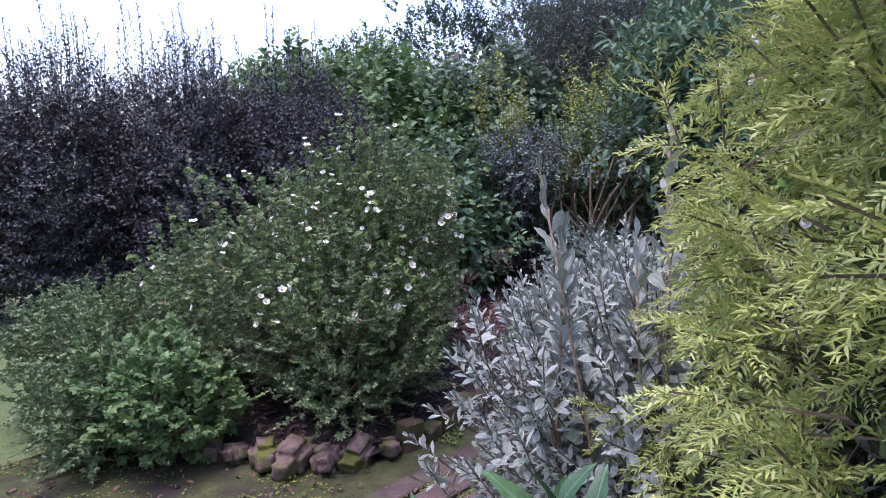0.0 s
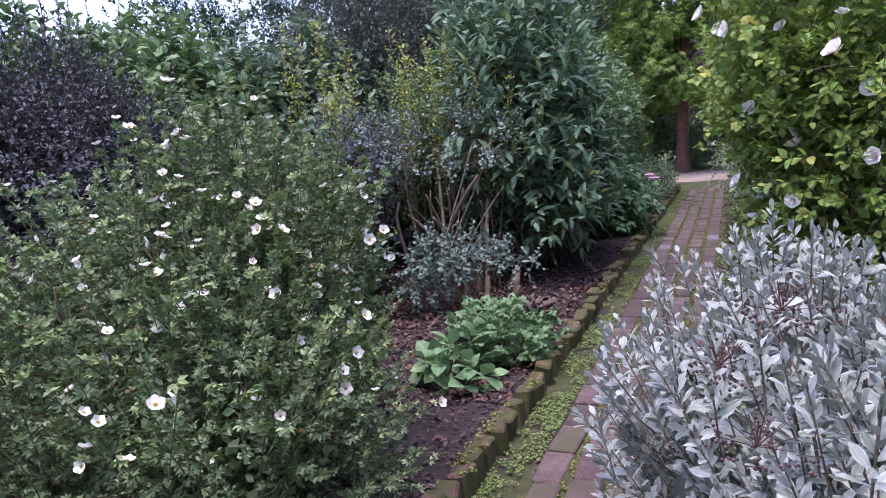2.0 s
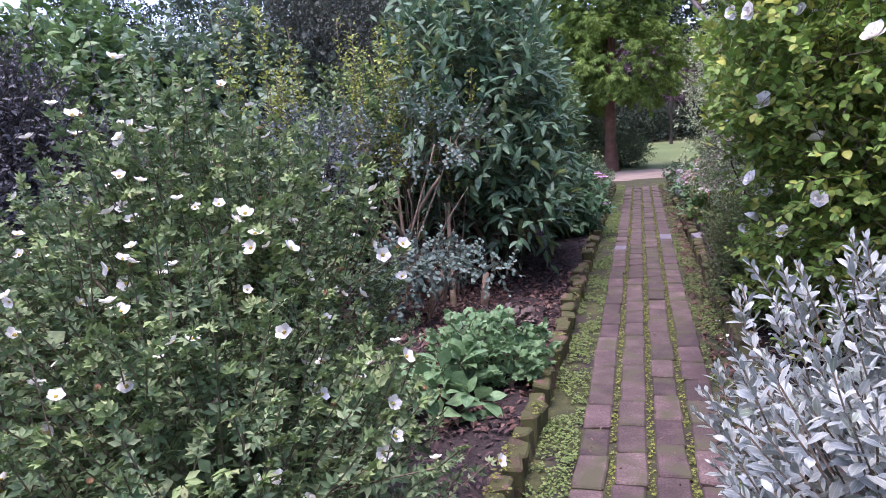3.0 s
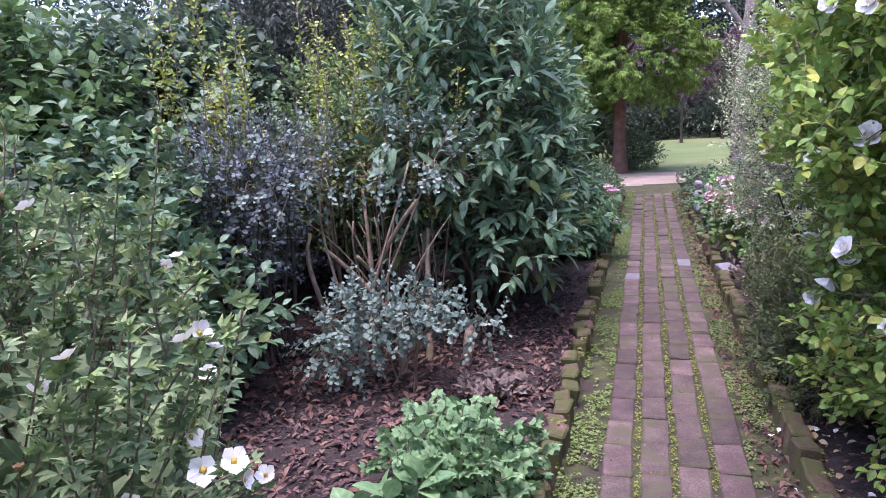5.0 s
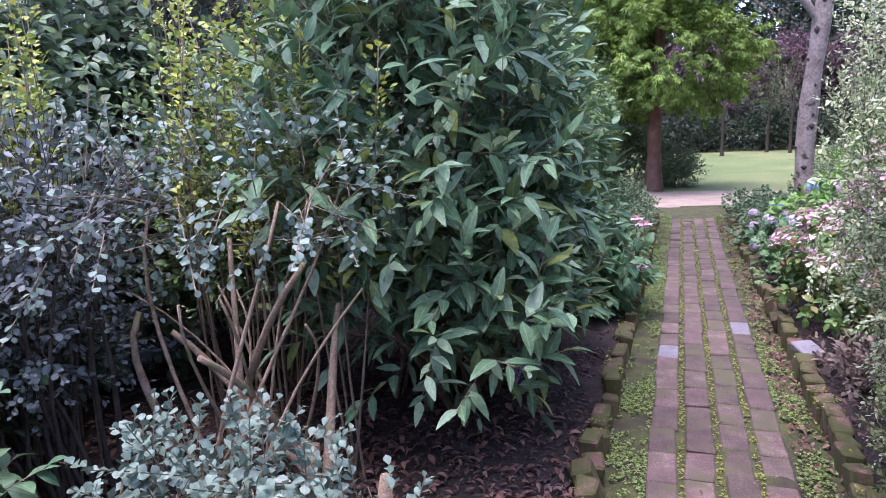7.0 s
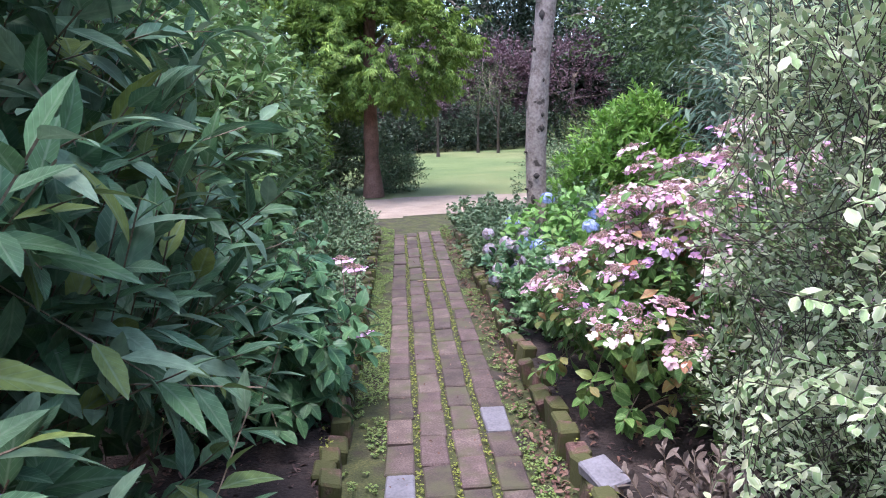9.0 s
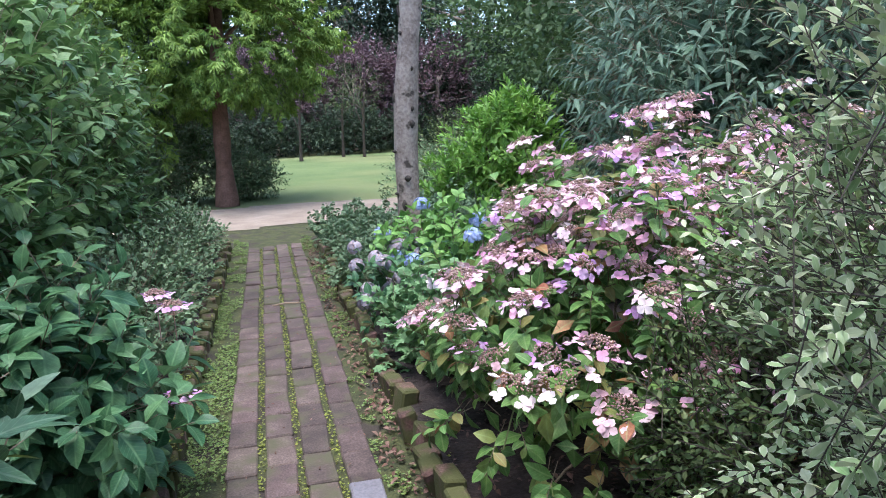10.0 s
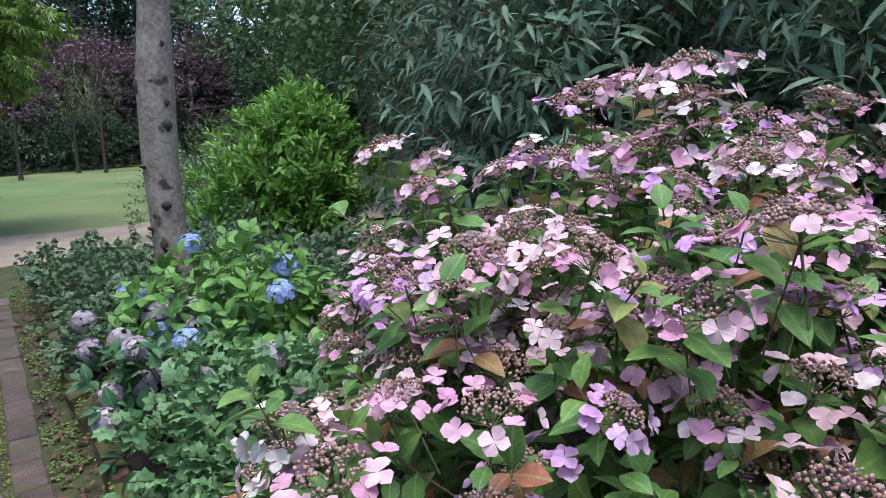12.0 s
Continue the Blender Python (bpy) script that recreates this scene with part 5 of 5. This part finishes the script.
for k, (x, y, h, r, mat) in enumerate(((-0.35, 17.2, 0.7, 0.55, "cover"), (-1.9, 16.6, 1.3, 0.9, "cover"), (-1.35, 17.5, 1.5, 0.7, "tree"), (-3.3, 16.2, 1.6, 1.1, "broad"), (-2.4, 18.4, 2.2, 1.2, "tree"), (2.35, 14.4, 0.8, 0.75, "cover"), (3.3, 15.6, 1.3, 1.1, "olive"), (2.7, 13.2, 0.6, 0.7, "cover"))):
    shrub("lawn_edge_bush", (x, y, -0.03), [(0, 0, h * 0.5, r, r, h * 0.52)], "loose low bush at the lawn's edge", [L["far_small"]], G[mat], 520, 0.2, 9, group="bushes at the lawn's edge", seed=640 + k, up=0.5, size=(0.7, 1.1), branches=6)
for k, (x, y) in enumerate(((1.1, 27.5), (2.6, 29.0), (3.2, 28.2))):
    tree("sapling", x, y, 3.0, 0.05, [(0, 0, 2.2, 0.7, 0.7, 0.7)], "young lawn tree with a slender trunk", [L["far_small"]], G["olive"] if k else G["purple"], "dark_twig", 170, 0.3, 7, 310 + k, limbs=4, group="young trees on the lawn")
for k, (x, y, r) in enumerate(((0.5, 32.5, 2.3), (3.6, 33, 2.5), (6.8, 32.5, 2.4))):
    tree("purple_plum", x, y, 4.0, 0.12, [(0, 0, 2.5, r, 1.6, 1.6)], "purple-leaved tree behind the lawn", [L["far"]], G["purple"], "bark", 1200, 0.5, 8, 320 + k, size=(0.9, 1.5), group="purple-leaved trees")
for k in range(9):
    x = -6 + k * 3.0
    shrub("hedge_bush", (x, 31.0 + 0.5 * math.sin(k * 2), -0.03), [(0, 0, 0.85, 1.75, 0.9, 1.0)], "clipped dark hedge bush along the lawn's far side", [L["far_small"]], G["tree_dark"], 700, 0.25, 8, "dark_twig", size=(1.2, 1.9), group="hedge beyond the lawn", seed=330 + k, branches=5, stems=False)
for k in range(11):
    x, y = ((-9 + k * 2.6, 34.5 + math.sin(k * 1.7)) if k < 8 else (9.5 + 0.6 * (k - 8), 29.0 - 4.0 * (k - 8)))
    shrub("woodland_bush", (x, y, -0.03), [(0, 0, 2.0, 2.0, 1.3, 2.3)], "dark dense bush at the wood's edge", [L["far"]], G["tree_dark"], 1000, 0.4, 8, "dark_twig", group="bushes at the wood's edge", seed=600 + k, branches=4, stems=False, size=(1.0, 1.8))
for k, (x, y, h, r, mat) in enumerate(((-7, 37, 12, 4.5, "tree_dark"), (-2, 40, 13, 5, "tree_dark"), (4, 39, 12, 4.8, "tree_dark"), (9.5, 37, 12, 5, "tree_dark"), (13, 31, 11, 4.6, "tree"), (9.5, 24, 9, 3.6, "tree"),
                                       (7.5, 19, 8, 3.2, "tree"), (6.2, 14.5, 7, 2.6, "tree"), (10, 13, 9, 3.6, "tree"), (6.4, 9.8, 6.5, 2.5, "tree"), (8.5, 8.5, 8, 3.0, "tree"), (-6, 22, 8, 3.2, "tree"), (-4.2, 17.5, 6.5, 2.3, "tree"), (-10, 31, 10, 4.2, "tree_dark"), (1.2, 44, 15, 5.5, "tree_dark"), (6.5, 43, 14, 5.2, "tree_dark"))):
    tree("garden_tree", x, y, h, h * 0.022, [(0, 0, h * 0.55, r, r, h * 0.36), (r * 0.3, -r * 0.3, h * 0.3, r * 0.8, r * 0.8, h * 0.24), (-r * 0.3, 0, h * 0.75, r * 0.7, r * 0.7, h * 0.22)],
         "broad leafy tree at the garden's edge", [L["far"]], G[mat], "bark", 2600 if y < 26 else 2000, 0.6, 9, 350 + k, group="trees round the garden", size=(0.9, 1.6) if y < 26 else (1.6, 2.6))
for k, (x, y, h, r) in enumerate(((-19.2, 22.2, 7.4, 2.5), (-21.8, 19.5, 5.8, 2.0), (-18.0, 26.5, 8.2, 2.8), (-24, 17.4, 5.0, 2.4), (-16, 28, 8.6, 3.0))):
    tree("dome_tree", x, y, h, 0.2, [(0, 0, h * 0.62, r, r, h * 0.38)], "dark domed tree against the sky", [L["far"]], G["tree_dark" if k != 1 else "tree"], "bark", 1100, 0.5, 8, 380 + k, group="trees against the sky", size=(1.2, 2.0))


# Unseen hedge added behind the camera; blocks low sky light to darken shrub fronts.
for k in range(8):
    shrub("light_block_hedge", (-7.5 + 2.4 * k, -4.2 - 0.4 * math.sin(k * 1.9), -0.03), [(0, 0, 1.9, 1.5, 0.9, 2.1)], "tall dark hedge closing the garden behind the lawn", [L["far"]], G["tree_dark"], 520, 0.3, 8, "dark_twig",
          group="hedge behind the forecourt", seed=660 + k, branches=4, stems=False, size=(1.0, 1.7))


# ---- litter on the beds ----
def litter(name, label, template, mat, n, region, z, size, seed, category="litter", flat=0.25, patchy=-1.0):
    rng = np.random.default_rng(seed)
    P = np.empty((0, 3))
    while len(P) < n:
        q = np.stack([rng.uniform(region[0], region[1], n), rng.uniform(region[2], region[3], n), rng.uniform(z, z + 0.012, n)], 1)
        ok = np.ones(n, bool)
        if region[1] < -0.44:
            ok = np.array([left_bed(a, b) for a, b, _ in q])
        if patchy > -1:
            ok &= np.array([noise.noise((a * 7, b * 4, 3.3)) + 0.6 * noise.noise((a * 23, b * 19, 9.1)) > patchy for a, b, _ in q])
        P = np.vstack([P, q[ok]])
    P = P[:n]
    Y = rng.normal(size=(n, 3)); Y[:, 2] *= flat
    N = unit(UP + flat * rng.normal(size=(n, 3)))
    ob = new(name, scattered(name, template, P, Y, N, rng.uniform(*size, n), [mat]))
    return tagged(ob, label, category, kind="stuff")


chip = leaf(0.03, 0.012, 2, 0.6, 0.1, 0.5, 0)
litter("bark_mulch", "reddish bark chips strewn over the soil", [chip], M["chip"], 14000, (-3.0, -0.45, 1.8, 7.0), 0.042, (0.5, 1.6), 400)
litter("bark_mulch", "dark bark chips over the border soil", [chip], M["chip"], 2600, (0.46, 1.5, 2.5, 8.2), 0.04, (0.5, 1.2), 440)
litter("bark_mulch", "bark chips on the soil beside the path", [chip], M["chip"], 2200, (-1.5, -0.46, 6.6, 9.0), 0.04, (0.5, 1.2), 441)
litter("fallen_leaves", "curled brown fallen leaves on the soil", [leaf(0.045, 0.022, 3, 0.5, 0.4, 0.45)], M["dead_leaf"], 2600, (-2.4, -0.45, 3.4, 6.2), 0.05, (0.5, 1.2), 401)
litter("fallen_leaves", "dry leaf litter along the path's side", [leaf(0.035, 0.018, 3, 0.5, 0.4, 0.45)], M["dead_leaf"], 2300, (0.27, 0.44, 2.0, 12.6), 0.0, (0.4, 1.0), 402)
litter("fallen_leaves", "brown leaf litter under the shrubs", [leaf(0.035, 0.018, 3, 0.5, 0.4, 0.45)], M["dead_leaf"], 900, (0.45, 1.6, 1.0, 8.0), 0.05, (0.5, 1.0), 403)
M["weed"] = leaf_mat("verge_weed", [(0.1, 0.17, 0.05), (0.15, 0.23, 0.07), (0.19, 0.24, 0.06), (0.23, 0.3, 0.12)], vein_amount=0.0)
M["moss_tuft"] = leaf_mat("moss_tuft", [(0.12, 0.15, 0.03), (0.2, 0.23, 0.045), (0.28, 0.29, 0.06)], vein_amount=0.0)
sprig = joined([(blade(0.011, 0.008), rot("Z", a) @ rot("X", 25), None) for a in (0, 90, 180, 270)])
litter("moss_weed", "tiny green weeds in the mossy verge", [sprig], M["weed"], 11000, (-0.40, -0.25, 2.3, 12.9), -0.004, (0.25, 0.9), 404, "moss", patchy=-0.12)
litter("moss_weed", "tiny green weeds beside the bricks", [sprig], M["weed"], 8000, (0.25, 0.39, 2.0, 12.9), -0.004, (0.25, 0.9), 405, "moss", patchy=0.05)
for k, x in enumerate((-0.13, 0.0, 0.13)):
    litter("joint_moss", "bright moss growing in the brick joints", [sprig], M["moss_tuft"], 1700, (x - 0.013, x + 0.013, 1.0, 12.3), -0.008, (0.3, 0.8), 406 + k, "moss")
for k, x in enumerate((-0.435, 0.425)):
    litter("kerb_moss", "cushions of moss on the edging bricks", [sprig], M["moss_tuft"], 700, (x - 0.05, x + 0.05, 2.5, 12.3), 0.085, (0.3, 0.9), 420 + k, "moss", patchy=0.25)
litter("path_debris", "bits of leaf and twig scattered on the bricks", [leaf(0.02, 0.01, 2, 0.5, 0.3, 0.45)], M["dead_leaf"], 800, (-0.26, 0.27, 1.0, 12.4), 0.003, (0.3, 0.9), 430)
litter("fallen_leaves", "yellowed rose leaves fallen on the dark soil", [leaf(0.042, 0.026, 3, 0.4, 0.3, 0.45)], plain("yellowed_leaf", [(0.5, 0.42, 0.2), (0.42, 0.32, 0.16), (0.58, 0.52, 0.3), (0.3, 0.2, 0.1)]), 150, (0.4, 1.1, 3.0, 4.9), 0.05, (0.5, 1.1), 432)
litter("fallen_petals", "a few pale fallen petals beside the path", [leaf(0.03, 0.026, 3, 0.3, 0.3, 0.55)], F["blush"], 26, (0.34, 0.62, 3.0, 5.0), 0.03, (0.7, 1.2), 431)
litter("forecourt_weed", "small weeds and moss on the bare ground", [sprig], M["moss_tuft"], 6000, (-2.2, 0.7, 0.2, 1.8), -0.012, (0.25, 0.8), 410, "moss", patchy=0.1)
litter("fallen_leaves", "small dead leaves on the bare mossy ground", [leaf(0.035, 0.018, 3, 0.5, 0.4, 0.45)], M["dead_leaf"], 500, (-1.8, 0.5, 0.2, 2.0), -0.005, (0.4, 1.0), 411)


# ---- bricks ----
def block(name, sx, sy, sz, rng, mat, wear=0.004, bevel=0.006):
    bm = bmesh.new()
    bmesh.ops.create_cube(bm, size=1)
    for v in bm.verts:
        v.co = Vector((v.co.x * sx, v.co.y * sy, v.co.z * sz)) + Vector(rng.uniform(-wear, wear, 3))
    bmesh.ops.bevel(bm, geom=bm.edges[:], offset=bevel, segments=1, affect="EDGES")
    for f in bm.faces:
        f.smooth = False
    me = bpy.data.meshes.new(name)
    bm.to_mesh(me); bm.free()
    me.materials.append(mat)
    return me


rng = np.random.default_rng(500)
path = thing("brick_path", 0, 7, 0, "narrow path of worn red bricks laid lengthwise", "path", kind="structure")
bricks = [block("brick", 0.104, 0.213, 0.06, rng, M["brick"]) for _ in range(10)]
pale = block("brick", 0.104, 0.213, 0.06, rng, M["pale_stone"])
for c in range(4):
    y = 0.95 + rng.uniform(0, 0.2)
    while y < 12.4:
        pick = pale if (c == 0 and abs(y - 7.2) < 0.11) or (c == 3 and abs(y - 7.65) < 0.11) else bricks[rng.integers(10)]
        ob = part("brick", pick, path)
        ob.matrix_local = pose((c - 1.5) * 0.131 + rng.normal(0, 0.003), y - 7, -0.029 + rng.normal(0, 0.0025), rng.normal(0, 0.8), rng.normal(0, 0.8), rng.normal(0, 0.9) + 180 * rng.integers(2))
        y += 0.217 + rng.uniform(0, 0.006)

edge_meshes = [block("edge_brick", 0.072, 0.1, 0.2, rng, M["edge_brick"], 0.009, 0.008) for _ in range(10)]
for name, x, y0, y1 in (("brick_edging", -0.435, 2.2, 12.4), ("brick_edging", 0.425, 2.9, 12.4)):
    edging = thing(name, x, 7, 0, "row of mossy bricks set on end along the bed", "edging", "brick edgings", "structure")
    y = y0
    while y < y1:
        ob = part("brick", edge_meshes[rng.integers(10)], edging)
        ob.matrix_local = pose(rng.normal(0, 0.006), y - 7, rng.normal(-0.014, 0.016), rng.normal(0, 5), rng.normal(0, 5), rng.normal(0, 5) + 180 * rng.integers(2))
        y += 0.106 + rng.uniform(0, 0.02)


def stone(name, r, rng):
    """Rough broken stone: a block cut up, pushed about and worn at the edges."""
    bm = bmesh.new()
    bmesh.ops.create_cube(bm, size=2 * r)
    bmesh.ops.bevel(bm, geom=bm.edges[:], offset=r * 0.5, segments=3, affect="EDGES")
    bmesh.ops.subdivide_edges(bm, edges=bm.edges[:], cuts=2, use_grid_fill=True)
    s = Vector(rng.uniform(0, 50, 3))
    for v in bm.verts:
        k = 1 + 0.3 * noise.noise(v.co / r * 0.9 + s) + 0.12 * noise.noise(v.co / r * 3.1 + s)
        v.co = Vector((v.co.x * 1.45 * k, v.co.y * 0.85 * k, v.co.z * 0.8 * k))
    for f in bm.faces:
        f.smooth = True
    me = bpy.data.meshes.new(name)
    bm.to_mesh(me); bm.free()
    me.materials.append(M["rock"])
    return me


stones = [stone("edging_stone", 0.062, rng) for _ in range(5)]
corner = [(-0.46, 2.1), (-0.5, 1.98), (-0.57, 1.88), (-0.67, 1.79), (-0.78, 1.73), (-0.89, 1.67), (-1.0, 1.62), (-1.12, 1.58), (-1.26, 1.56), (-1.4, 1.6)]
for i, (x, y) in enumerate(corner):
    ob = tagged(new("edging_stone", stones[i % 5]), "mossy reddish stone edging the border's end", "stone", "edging stones")
    ob.matrix_world = pose(x, y, 0.02, rng.uniform(-20, 20), rng.uniform(-20, 20), -42 + rng.uniform(-25, 25)) @ Matrix.Scale(rng.uniform(0.6, 1.35), 4)
slab = tagged(new("stone_slab", block("stone_slab", 0.1, 0.15, 0.035, rng, M["pale_stone"], 0.006, 0.006)), "flat pale grey stone lying on the brick edging", "stone")
slab.matrix_world = pose(0.45, 7.03, 0.108, 4, -5, 18)
stick = tagged(new("stick", one("stick", tube([[-0.1, 0, 0.006], [-0.03, 0.015, 0.01], [0.04, 0.0, 0.008], [0.11, 0.012, 0.006]], [0.005, 0.006, 0.005, 0.003], 6), [M["old_stem"]])), "pale broken twig lying across the bricks", "stick")
stick.location = (0.04, 10.15, 0)
